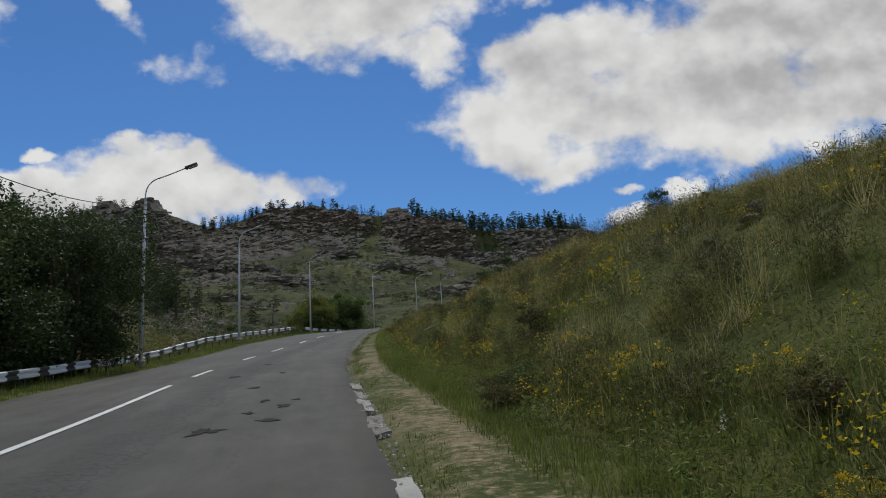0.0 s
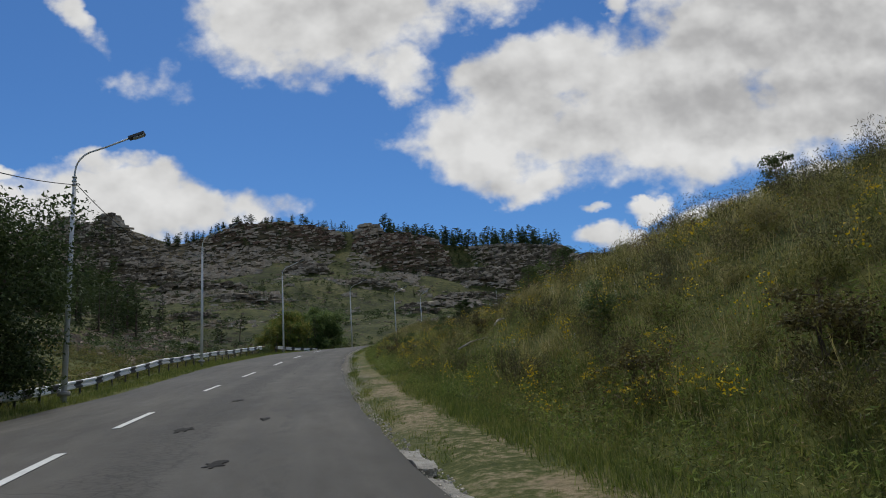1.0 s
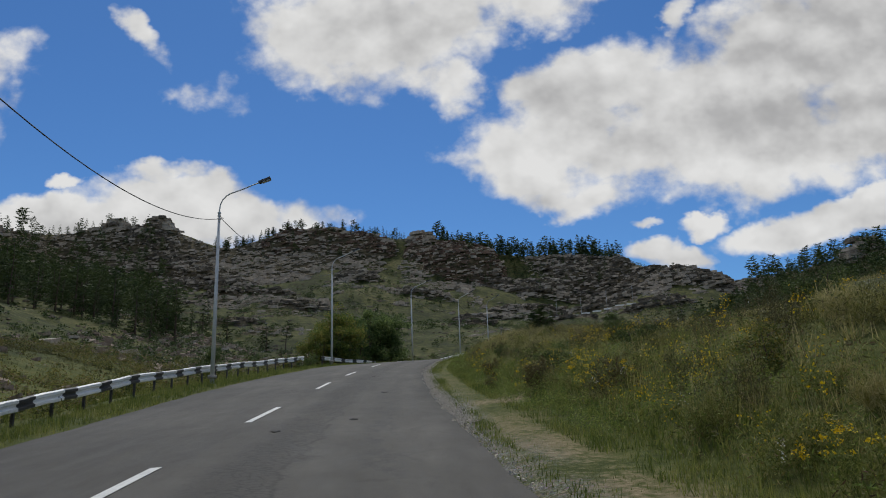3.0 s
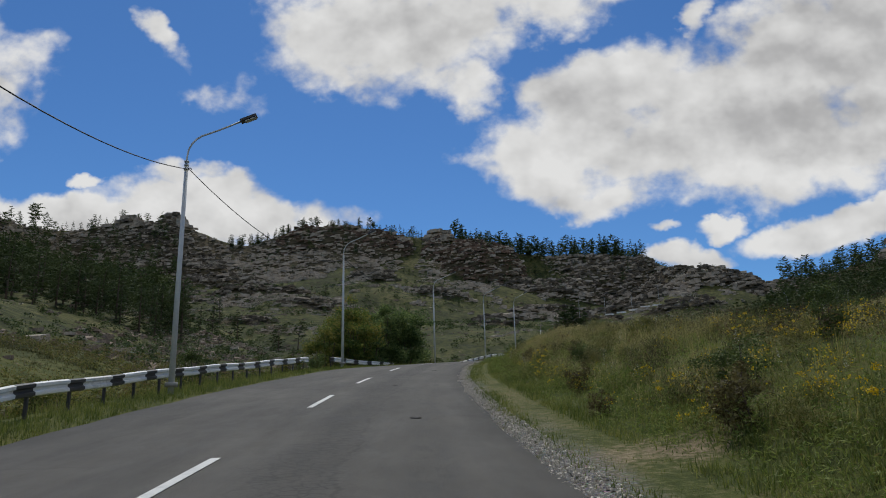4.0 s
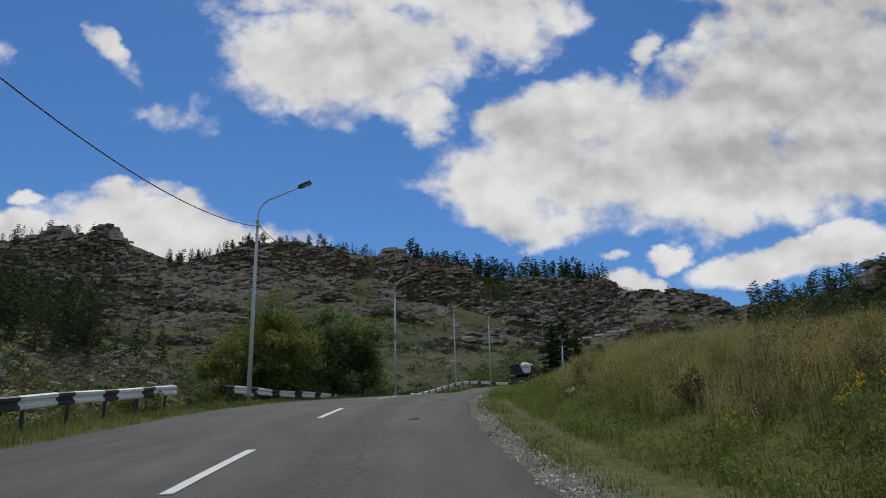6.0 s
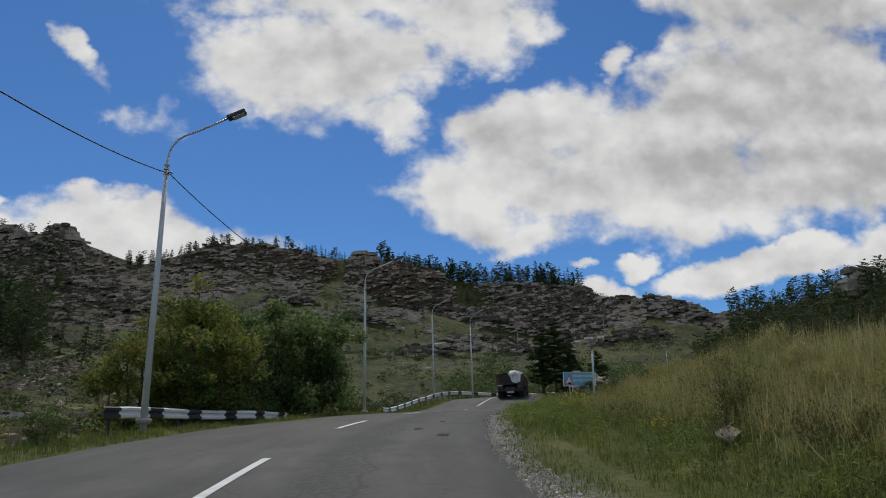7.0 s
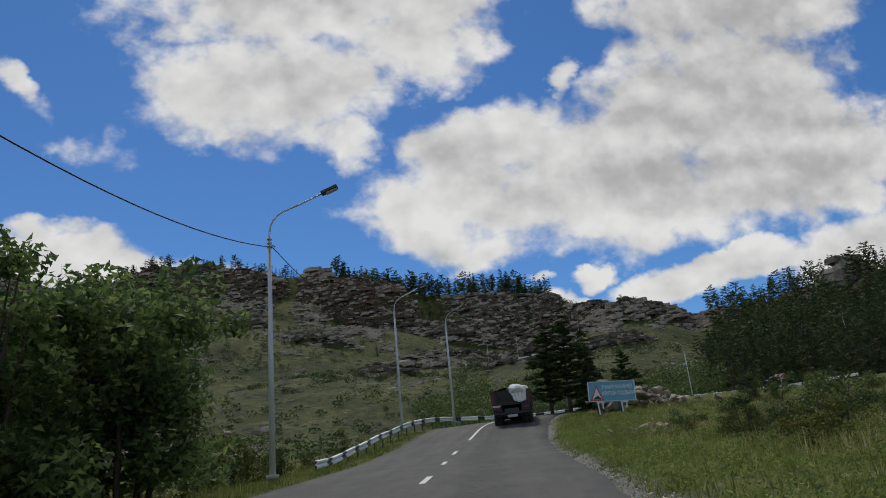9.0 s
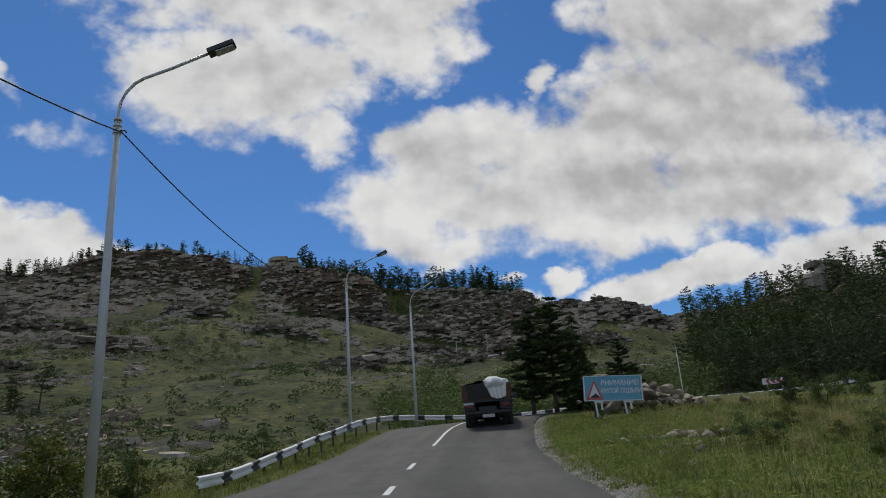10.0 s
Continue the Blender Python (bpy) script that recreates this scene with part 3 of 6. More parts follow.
def axis(spans):
    return np.unique(np.concatenate([np.arange(a, b, s) for a, b, s in spans]).round(3))


gx = axis([(-3600, -600, 300), (-600, -320, 40), (-320, -200, 6), (-200, -30, 2.6), (-30, -14, 1.0), (-14, 20, 0.55), (20, 45, 1.2), (45, 200, 3.2), (200, 320, 8), (320, 600, 40), (600, 3601, 300)])
gy = axis([(-3000, -400, 260), (-400, -80, 40), (-80, 0, 6), (0, 112, 0.6), (112, 175, 1.0), (175, 380, 3.0), (380, 450, 1.7), (450, 520, 6), (520, 900, 40), (900, 4000, 300)])
GX, GY = np.meshgrid(gx, gy)
GZ, g_rock, g_path, g_grit, g_dry = land(GX, GY)
nx, ny = len(gx), len(gy)
cell = (np.arange(ny - 1)[:, None] * nx + np.arange(nx - 1)[None, :]).ravel()
ground = sheet("ground", np.stack([GX.ravel(), GY.ravel(), GZ.ravel()], 1), np.stack([cell, cell + 1, cell + 1 + nx, cell + nx], 1), GROUND)
tagged(ground, "grassy and rocky hillside ground with worn verges", "ground", kind="structure")
# the last mask covers the pine forest's ground, which is coloured darker
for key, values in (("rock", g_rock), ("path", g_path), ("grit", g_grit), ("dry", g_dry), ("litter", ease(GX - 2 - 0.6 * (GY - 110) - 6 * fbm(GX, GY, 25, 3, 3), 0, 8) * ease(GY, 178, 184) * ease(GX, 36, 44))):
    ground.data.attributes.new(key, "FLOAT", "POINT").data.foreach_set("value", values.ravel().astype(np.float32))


# ---------------------------------------------------------------- road


def strip(name, low, high, k0, k1, mat, lift, label, category, columns=9, wobble=0.0, seed=0):
    """A length of surfacing between two offsets from the middle line, with a thin turned-down edge."""
    ks = np.arange(k0, k1)
    frac = np.linspace(0, 1, columns)
    edge = wobble * fbm(ALONG[ks], 0 * ks, 1.7, 4, seed)
    edge2 = wobble * fbm(ALONG[ks], 0 * ks + 50, 1.7, 4, seed + 5)
    low = -LEFT[ks][:, None] if low is None else low
    offs = low + ((WIDE[ks] if high is None else high)[:, None] - low) * frac[None, :] + edge[:, None] * (frac[None, :] == 0) + edge2[:, None] * (frac[None, :] == 1)
    camber = -0.0016 * offs**2 - FALL[ks][:, None] * np.clip(-offs / 4.4, 0, 1.35)
    offs = np.concatenate([offs[:, :1] - 0.05, offs, offs[:, -1:] + 0.05], 1)
    camber = np.concatenate([camber[:, :1] - 0.11, camber, camber[:, -1:] - 0.11], 1)
    pts = np.stack([MID[ks, 0, None] + RIGHT[ks, 0, None] * offs, MID[ks, 1, None] + RIGHT[ks, 1, None] * offs, MID[ks, 2, None] + camber + lift], -1)
    m = columns + 2
    cell = (np.arange(len(ks) - 1)[:, None] * m + np.arange(m - 1)[None, :]).ravel()
    ob = sheet(name, pts.reshape(-1, 3), np.stack([cell, cell + 1, cell + 1 + m, cell + m], 1), mat)
    ob.data.attributes.new("across", "FLOAT", "POINT").data.foreach_set("value", offs.ravel().astype(np.float32))
    ob.data.attributes.new("along", "FLOAT", "POINT").data.foreach_set("value", np.repeat(ALONG[ks], m).astype(np.float32))
    return tagged(ob, label, category, kind="structure")


def road_point(along, off, lift=0.0):
    k = int(np.clip(np.searchsorted(ALONG, along) - 1, 0, len(ALONG) - 2))
    f = (along - ALONG[k]) / (ALONG[k + 1] - ALONG[k])
    p, r = MID[k] * (1 - f) + MID[k + 1] * f, RIGHT[k] * (1 - f) + RIGHT[k + 1] * f
    return Vector((p[0] + r[0] * off, p[1] + r[1] * off, p[2] - 0.0016 * off**2 - FALL[k] * min(max(-off / 4.4, 0), 1.35) + lift)), math.degrees(math.atan2(-r[0] * 0 + r[1], r[0]))


road = strip("road", None, None, 5, len(MID) - 1, ASPHALT, 0.0, "worn grey asphalt road climbing to a hairpin", "road", 13, 0.12, 3)


def paint(along0, along1, off, width=0.14):
    bm = bmesh.new()
    steps = max(2, int((along1 - along0) / 0.8))
    rows = []
    for i in range(steps + 1):
        a = along0 + (along1 - along0) * i / steps
        rows.append([bm.verts.new(road_point(a, off - width / 2, 0.006)[0]), bm.verts.new(road_point(a, off + width / 2, 0.006)[0])])
    for p, q in zip(rows, rows[1:]):
        bm.faces.new((p[0], p[1], q[1], q[0]))
    made = bmesh.ops.extrude_face_region(bm, geom=bm.faces[:])
    bmesh.ops.translate(bm, verts=[g for g in made["geom"] if isinstance(g, bmesh.types.BMVert)], vec=(0, 0, 0.004))
    bmesh.ops.recalc_face_normals(bm, faces=bm.faces[:])
    return part("lane_marking", bm, LINE, road)


def along_of(y):
    return float(ALONG[on_road(y)])


paint(along_of(2), along_of(32.6), 0.0)
for y0, y1 in ((35.7, 38.8), (45.7, 48.8), (55.5, 58.6), (67.4, 70.7), (77.3, 80.6), (88.4, 91.6), (99.6, 102.8)):
    paint(along_of(y0), along_of(y1), 0.0)
for a in (169.7, 178.0, 186.3, 194.4):
    paint(a, a + 2.3, 0.0)
paint(along_of(141.8), along_of(156), 0.0)

# ---------------------------------------------------------------- lamp posts


def lamp_post(k_at, lean=(0.0, 0.0), label="tall galvanised street lamp with a curved arm over the road"):
    """A tapered steel mast with a swept arm and a flat lamp head; returns the thing and its cable clamp."""
    x, y, z, turn = k_at
    post = thing("street_lamp", label, "street lamp", "lamps along the road", at=(x, y, z), turn=turn)
    part("mast", tube(bmesh.new(), [(0, 0, -0.3), (0, 0, 4), (0, 0, 7.95)], [0.105, 0.085, 0.062], 12), GALV, post)
    part("flange", tube(bmesh.new(), [(0, 0, -0.05), (0, 0, 0.10)], 0.21, 12), CONCRETE, post, "concrete footing collar")
    arc = [(0, 0, 7.75), (0, 0, 8.1)] + [(0.75 * (1 - math.cos(a)), 0, 8.1 + 0.86 * math.sin(a)) for a in np.radians([18, 36, 54, 70])]
    arc += [(1.1, 0, 9.12), (1.95, 0, 9.47)]
    part("arm", tube(bmesh.new(), arc, 0.034, 8), GALV, post)
    head = part("lamp_head", box(bmesh.new(), (0.62, 0.26, 0.11), (2.16, 0, 9.55), (0, -21, 0), 0.03), LAMP, post, "dark flat lamp housing")
    part("lens", box(bmesh.new(), (0.42, 0.20, 0.03), (2.245, 0, 9.496), (0, -21, 0), 0.008), GLASS, head)
    for h in (7.62, 7.78, 7.93):
        part("clamp", tube(bmesh.new(), [(0, 0, h - 0.025), (0, 0, h + 0.025)], 0.088, 10), GALV, post)
    part("cable_hook", tube(bmesh.new(), [(0, 0, 7.68), (0.16, 0, 7.68), (0.2, 0, 7.62)], 0.02, 6), LAMP, post)
    return post


LAMPS = [(-7.9, 22.5, -1.4), (-8.76, 49.0, 2.15), (-9.73, 73.6, 5.6), (-7.63, 101.5, 9.25), (-1.14, 124.85, 11.44), (5.77, 150.7, 15.1), (10.9, 159.4, 15.95)]
for x, y, z in LAMPS:
    k = int(np.hypot(MID[:, 0] - x, MID[:, 1] - y).argmin())
    lamp_post((x, y, z, math.degrees(math.atan2(RIGHT[k, 1], RIGHT[k, 0]))))
for n, (a, b) in enumerate(zip(LAMPS, LAMPS[1:])):
    a, b = Vector(a) + Vector((0.1, 0, 7.64)), Vector(b) + Vector((0.1, 0, 7.64))
    sag = [a.lerp(b, f) - Vector((0, 0, 1.25 * 4 * f * (1 - f))) for f in np.linspace(0, 1, 25)]
    tagged(part("overhead_cable", tube(bmesh.new(), sag, 0.016, 6), CABLE), "black cable slung between two street lamps", "cable", "cables between lamps")


# ---------------------------------------------------------------- guard rails
PROFILE = [(0.00, 0.415), (-0.075, 0.445), (-0.075, 0.515), (-0.01, 0.555), (-0.01, 0.605), (-0.075, 0.645), (-0.075, 0.715), (0.00, 0.745)]


def beam(bm, stations):
    """A W-shaped steel plank swept along stations (place, outward unit vector, lift)."""
    rings = []
    for p, out, lift in stations:
        ring = [bm.verts.new((p[0] + out[0] * d, p[1] + out[1] * d, p[2] + h + lift)) for d, h in PROFILE]
        ring += [bm.verts.new((p[0] + out[0] * (d + 0.014), p[1] + out[1] * (d + 0.014), p[2] + h + lift)) for d, h in reversed(PROFILE)]
        rings.append(ring)
    for a, b in zip(rings, rings[1:]):
        for k in range(len(a)):
            bm.faces.new((a[k], a[(k + 1) % len(a)], b[(k + 1) % len(a)], b[k]))
    bm.faces.new(rings[0])
    bm.faces.new(rings[-1][::-1])
    bmesh.ops.recalc_face_normals(bm, faces=bm.faces[:])
    return bm


def guard_rail(label, a0, a1, off, white=1.62, black=0.82, start=0, sink=0.0, low=0.0, fade=(47, 60)):
    """Banded steel guard rail beside the road, between two distances along it."""
    rail = thing("guard_rail", label, "guard rail", "guard rails")
    side = -1 if off < 0 else 1

    def station(a):
        p, turn = road_point(a, off)
        k = int(np.clip(np.searchsorted(ALONG, a), 0, len(ALONG) - 1))
        sway = 0.05 * math.sin(a * 0.9) + 0.04 * math.sin(a * 0.37 + 1)
        z = float(land(np.array([p.x]), np.array([p.y]))[0][0])
        return (p.x, p.y, max(z, p.z - 0.2) + 0.09 - low * float(1 - ease(a - a0, *fade)) + 0.3 * sway - sink * (a - a0) / (a1 - a0)), RIGHT[k] * side, 0.0

    a, n = a0, start
    while a < a1 - 0.3:
        b = min(a + (white if n % 2 == 0 else black), a1)
        cuts = np.linspace(a + 0.004, b - 0.004, 4)
        part("beam", beam(bmesh.new(), [station(c) for c in cuts]), WHITE if n % 2 == 0 else BLACK, rail, "white painted band" if n % 2 == 0 else "black painted band")
        a, n = b, n + 1
    for a in np.arange(a0 + 0.5, a1, 2.0):
        p, out, _ = station(a)
        part("post", box(bmesh.new(), (0.07, 0.09, 1.15), (p[0] + out[0] * 0.09, p[1] + out[1] * 0.09, p[2] + 0.12), (0, 0, math.degrees(math.atan2(out[1], out[0]))), 0.012), BLACK, rail)
    return rail


LEFT_RAIL = -6.35
guard_rail("black and white banded steel guard rail on short posts", along_of(8), along_of(95.5), LEFT_RAIL, low=0.19)
guard_rail("short black and white guard rail half hidden by bushes", along_of(99.5), along_of(112.0), LEFT_RAIL, start=1, sink=0.55)
bend = along_of(128.6)
guard_rail("black and white guard rail sweeping round the hairpin", bend, bend + 82, -5.1, 2.0, 0.75, low=0.42, fade=(0, 15))

# ---------------------------------------------------------------- boards and posts
BLUE = mottled("faded blue board", [(0, (0.11, 0.32, 0.46)), (1, (0.16, 0.42, 0.57))], 1.4, 0.5, 7.0, 0.05, 0.004)
SIGN_WHITE = mottled("white sign paint", [(0, (0.58, 0.62, 0.64)), (1, (0.76, 0.78, 0.78))], 3.0, 0.55, 7.0, 0.05, 0.004)
SIGN_RED = mottled("red sign paint", [(0, (0.50, 0.05, 0.04)), (1, (0.62, 0.09, 0.06))], 3.0, 0.5, 7.0, 0.05, 0.004)
WOOD = mottled("grey weathered wood", [(0, (0.16, 0.14, 0.115)), (1, (0.33, 0.30, 0.26))], 3.0, 0.85, 9.0, 0.4, 0.01)


def flat_shape(points, depth, y=0.0):
    """A thin upright plate in the x-z plane, facing -y."""
    bm = bmesh.new()
    face = bm.faces.new([bm.verts.new((x, y, z)) for x, z in points])
    made = bmesh.ops.extrude_face_region(bm, geom=[face])
    bmesh.ops.translate(bm, verts=[g for g in made["geom"] if isinstance(g, bmesh.types.BMVert)], vec=(0, -depth, 0))
    bmesh.ops.recalc_face_normals(bm, faces=bm.faces[:])
    return bm


def lettering(text, size, at, parent, mat, width):
    """Raised painted letters on a board that faces -y."""
    curve = bpy.data.curves.new("lettering", "FONT")
    curve.body, curve.size, curve.extrude, curve.offset, curve.align_x = text, size, 0.003, 0.008, "CENTER"
    draft = bpy.data.objects.new("draft", curve)
    me = bpy.data.meshes.new_from_object(draft)
    wide = max(v.co.x for v in me.vertices) - min(v.co.x for v in me.vertices)
    bpy.data.objects.remove(draft)
    me.materials.clear()
    me.materials.append(mat)
    ob = new("lettering", me)
    ob.parent = parent
    ob.matrix_basis = pose(*at, 90, 0, 0) @ Matrix.Diagonal((width / wide, 1, 1, 1))
    return ob


def warning_board():
    at = (18.3, 144.6)
    z = height(*at)
    board = thing("warning_board", "pale blue road board with white lettering on white posts", "road sign", at=(*at, z), turn=-18)
    board.matrix_basis = pose(*at, z, 0, 3.2, -18)
    low, high, half = 16.30 - z - 1.15, 16.36 - z, 1.42
    part("panel", box(bmesh.new(), (2 * half, 0.05, high - low), (0, 0, (low + high) / 2), bevel=0.01), BLUE, board)
    for x, zz, sx, sz in ((0, high, 2 * half, 0.035), (0, low, 2 * half, 0.035), (-half, (low + high) / 2, 0.035, high - low), (half, (low + high) / 2, 0.035, high - low)):
        part("border", box(bmesh.new(), (sx + 0.03, 0.012, sz), (x, -0.032, zz)), SIGN_WHITE, board)
    h = high - low
    red = part("triangle", flat_shape([(-1.34, low + 0.05), (-0.50, low + 0.05), (-0.92, high - 0.20)], 0.008, -0.030), SIGN_RED, board, "red bordered warning triangle")
    part("triangle_field", flat_shape([(-1.21, low + 0.125), (-0.63, low + 0.125), (-0.92, high - 0.36)], 0.008, -0.0405), SIGN_WHITE, red)
    part("slope_symbol", flat_shape([(-1.19, low + 0.135), (-0.65, low + 0.135), (-0.70, low + 0.22), (-0.86, low + 0.36), (-0.96, low + 0.30)], 0.006, -0.051), BLACK, red)
    lettering("ВНИМАНИЕ!", 0.33, (0.36, -0.030, low + 0.62 * h), board, SIGN_WHITE, 1.86)
    lettering("КРУТОЙ ПОДЪЕМ", 0.31, (0.40, -0.030, low + 0.30 * h), board, SIGN_WHITE, 1.94)
    for x in (-0.72, 0.72):
        part("crossbar", box(bmesh.new(), (0.48, 0.05, 0.10), (x, 0.03, low - 0.06)), SIGN_WHITE, board)
        for d, lean in ((-0.13, 6), (0.13, 0)):
            leg = part("post", box(bmesh.new(), (0.085, 0.085, low + 0.3), (x + d, 0.05, low / 2 - 0.1), (0, -lean, 0), 0.008), SIGN_WHITE, board)
            part("foot", box(bmesh.new(), (0.093, 0.093, 0.42), (x + d - (0.08 if lean else 0), 0.05, 0.10), (0, -lean, 0), 0.008), BLACK, leg, "black painted foot")


warning_board()


def chevron_board(at, turn):
    z = height(*at)
    board = thing("chevron_sign", "red and white chevron board on two thin posts behind the rail", "road sign", at=(*at, z), turn=turn)
    part("panel", box(bmesh.new(), (2.2, 0.04, 0.62), (0, 0, 1.75), bevel=0.01), SIGN_WHITE, board)
    for n in range(4):
        x = -0.80 + 0.52 * n
        arrow = [(x, 1.75), (x + 0.20, 2.02), (x + 0.48, 2.02), (x + 0.28, 1.75), (x + 0.48, 1.48), (x + 0.20, 1.48)]
        part("chevron", flat_shape(arrow, 0.006, -0.022), SIGN_RED, board, "red arrow")
    for x in (-0.7, 0.7):
        part("post", tube(bmesh.new(), [(x, 0.05, -0.2), (x, 0.05, 1.9)], 0.035, 8), GALV, board)


chevron_board((50.7, 176.6), -36)


def leaning_post():
    at = (7.2, 106.4)
    z = height(*at)
    post = thing("utility_post", "leaning white and black painted post with two crossarms", "post", at=(*at, z))
    top = Vector((0.10, 0, 2.45))
    part("stub", tube(bmesh.new(), [top * -0.08, top * 0.16], [0.047, 0.044], 10), BLACK, post, "black painted foot")
    part("shaft", tube(bmesh.new(), [top * 0.16, top * 0.84], [0.044, 0.037], 10), SIGN_WHITE, post)
    part("head", tube(bmesh.new(), [top * 0.84, top * 1.0], [0.04, 0.035], 8), WOOD, post)
    for f in (0.83, 0.99):
        part("crossarm", box(bmesh.new(), (0.42, 0.05, 0.05), top * f, (0, 3, 12), 0.01), WOOD, post)
    part("spike", tube(bmesh.new(), [top * 1.0 + Vector((0.1, 0, 0)), top * 1.0 + Vector((0.06, 0, 0.5))], 0.012, 5), LAMP, post)


leaning_post()

# ---------------------------------------------------------------- lorry
CANVAS = mottled("dark canvas", [(0, (0.020, 0.017, 0.016)), (1, (0.050, 0.042, 0.038))], 1.6, 0.85, 5.0, 0.5, 0.03)
TARP = mottled("white tarpaulin", [(0, (0.62, 0.62, 0.61)), (1, (0.80, 0.80, 0.79))], 1.2, 0.7, 5.0, 0.4, 0.03)
RUST = mottled("rusty brown body", [(0, (0.060, 0.028, 0.020)), (1, (0.14, 0.065, 0.045))], 1.2, 0.75, 6.0, 0.2, 0.01)
RUBBER = mottled("tyre rubber", [(0, (0.012, 0.012, 0.012)), (1, (0.030, 0.029, 0.028))], 4.0, 0.85)
STEEL = mottled("dark chassis steel", [(0, (0.018, 0.018, 0.019)), (1, (0.045, 0.043, 0.042))], 2.0, 0.6)
PLATE = mottled("dull white panel", [(0, (0.42, 0.42, 0.41)), (1, (0.55, 0.55, 0.54))], 3.0, 0.6)
REDGLASS = mottled("tail light", [(0, (0.20, 0.012, 0.010)), (1, (0.28, 0.02, 0.015))], 3.0, 0.3)


def lumpy(bm, amount, seed, stretch=1.0):
    for v in bm.verts:
        v.co += amount * noise.noise_vector(v.co * stretch + Vector((seed, 0, 0)))
    return bm


def lorry(at, turn):
    x, y, z = at
    car = thing("lorry", "old dark lorry with a canvas-covered load and white tarpaulin", "truck", at=at, turn=turn)
    part("chassis", box(bmesh.new(), (0.9, 7.2, 0.24), (0, 3.6, 0.95), bevel=0.02), STEEL, car)
    floor = part("load_bed", box(bmesh.new(), (2.45, 4.9, 0.14), (0, 2.45, 1.36), bevel=0.02), STEEL, car)
    for sx in (-1, 1):
        part("side_board", box(bmesh.new(), (0.06, 4.9, 0.80), (sx * 1.20, 2.45, 1.80), bevel=0.015), RUST, car, "rusty brown side board")
        for n in range(5):
            part("stake", box(bmesh.new(), (0.05, 0.10, 0.80), (sx * 1.25, 0.3 + 1.08 * n, 1.80), bevel=0.01), RUST, car)
    part("tail_board", box(bmesh.new(), (2.40, 0.06, 0.80), (0, 0.03, 1.80), bevel=0.015), RUST, car)
    bm = bmesh.new()
    bmesh.ops.create_grid(bm, x_segments=14, y_segments=18, size=0.5)
    for v in bm.verts:
        px, py = v.co.x * 2.5, v.co.y * 4.9
        v.co = Vector((px, 2.4 + py, 2.16 + 0.20 * (1 - (px / 1.25) ** 2) + 0.12 * noise.noise(Vector((px * 1.7, py * 1.3, 2)))))
    part("load_cover", bm, CANVAS, car, "dark sagging canvas cover")
    bm = bmesh.new()
    bmesh.ops.create_grid(bm, x_segments=14, y_segments=12, size=0.5)
    for v in bm.verts:
        px, f = v.co.x, v.co.y + 0.5
        v.co = Vector((-0.28 + px * (1.55 - 0.2 * f), -0.055 - 0.03 * noise.noise(Vector((px * 9, f * 2, 0))), 2.24 - f * 0.74 - 0.10 * abs(px)))
    part("rear_canvas", bm, CANVAS, car, "dark canvas hanging over the tail")
    bm = bmesh.new()
    bmesh.ops.create_icosphere(bm, subdivisions=4, radius=1.0, matrix=pose(0.45, 0.55, 2.22) @ Matrix.Diagonal((0.72, 0.85, 0.36, 1)))
    part("tarp_bundle", lumpy(lumpy(bm, 0.10, 3, 2.2), 0.035, 7, 7.0), TARP, car, "crumpled white tarpaulin bundle")
    bm = bmesh.new()
    bmesh.ops.create_grid(bm, x_segments=16, y_segments=16, size=0.5)
    for v in bm.verts:
        px, f = v.co.x, v.co.y + 0.5
        v.co = Vector((0.48 + px * (1.15 - 0.35 * f) + 0.12 * f, -0.10 - 0.05 * math.sin(px * 26) * f - 0.02 * noise.noise(Vector((px * 6, f * 5, 1))), 2.40 - f * 0.86 - 0.14 * math.cos(px * 3)))
    part("tarp_tail", bm, TARP, car, "white tarpaulin hanging over the tail")
    part("underrun_bar", box(bmesh.new(), (2.3, 0.10, 0.14), (0, 0.05, 0.78), bevel=0.02), STEEL, car)
    for sx in (-1, 1):
        part("mud_flap", box(bmesh.new(), (0.62, 0.02, 0.55), (sx * 0.88, 0.45, 0.88), bevel=0.005), RUBBER, car)
        part("tail_light", box(bmesh.new(), (0.30, 0.06, 0.12), (sx * 0.95, 0.0, 1.10), bevel=0.015), REDGLASS, car)
        part("light_bracket", box(bmesh.new(), (0.55, 0.05, 0.40), (sx * 0.92, 0.06, 1.10), bevel=0.01), STEEL, car)
    part("number_bar", box(bmesh.new(), (0.5, 0.015, 0.11), (-0.95, -0.035, 1.24)), PLATE, car, "plain pale bar")
    part("lower_panel", box(bmesh.new(), (0.62, 0.03, 0.16), (0.02, 0.02, 0.60), bevel=0.005), PLATE, car, "pale low panel")
    for wy in (1.25, 2.45, 6.1):
        for sx in (-1, 1):
            for d in ((0.83, 1.10) if wy < 5 else (1.02,)):
                bm = bmesh.new()
                tube(bm, [(sx * (d - 0.13), wy, 0.51), (sx * (d - 0.10), wy, 0.51), (sx * (d + 0.10), wy, 0.51), (sx * (d + 0.13), wy, 0.51)], [0.45, 0.51, 0.51, 0.45], 24)
                wheel = part("wheel", bm, RUBBER, car)
                part("rim", tube(bmesh.new(), [(sx * (d + 0.10), wy, 0.51), (sx * (d + 0.135), wy, 0.51)], [0.27, 0.24], 16), STEEL, wheel)
    part("cab", box(bmesh.new(), (2.35, 1.9, 1.45), (0, 6.3, 1.78), bevel=0.12), RUST, car, "reddish brown cab")
    part("cab_rear_window", box(bmesh.new(), (1.2, 0.02, 0.5), (0, 5.34, 2.15), bevel=0.005), LAMP, car)
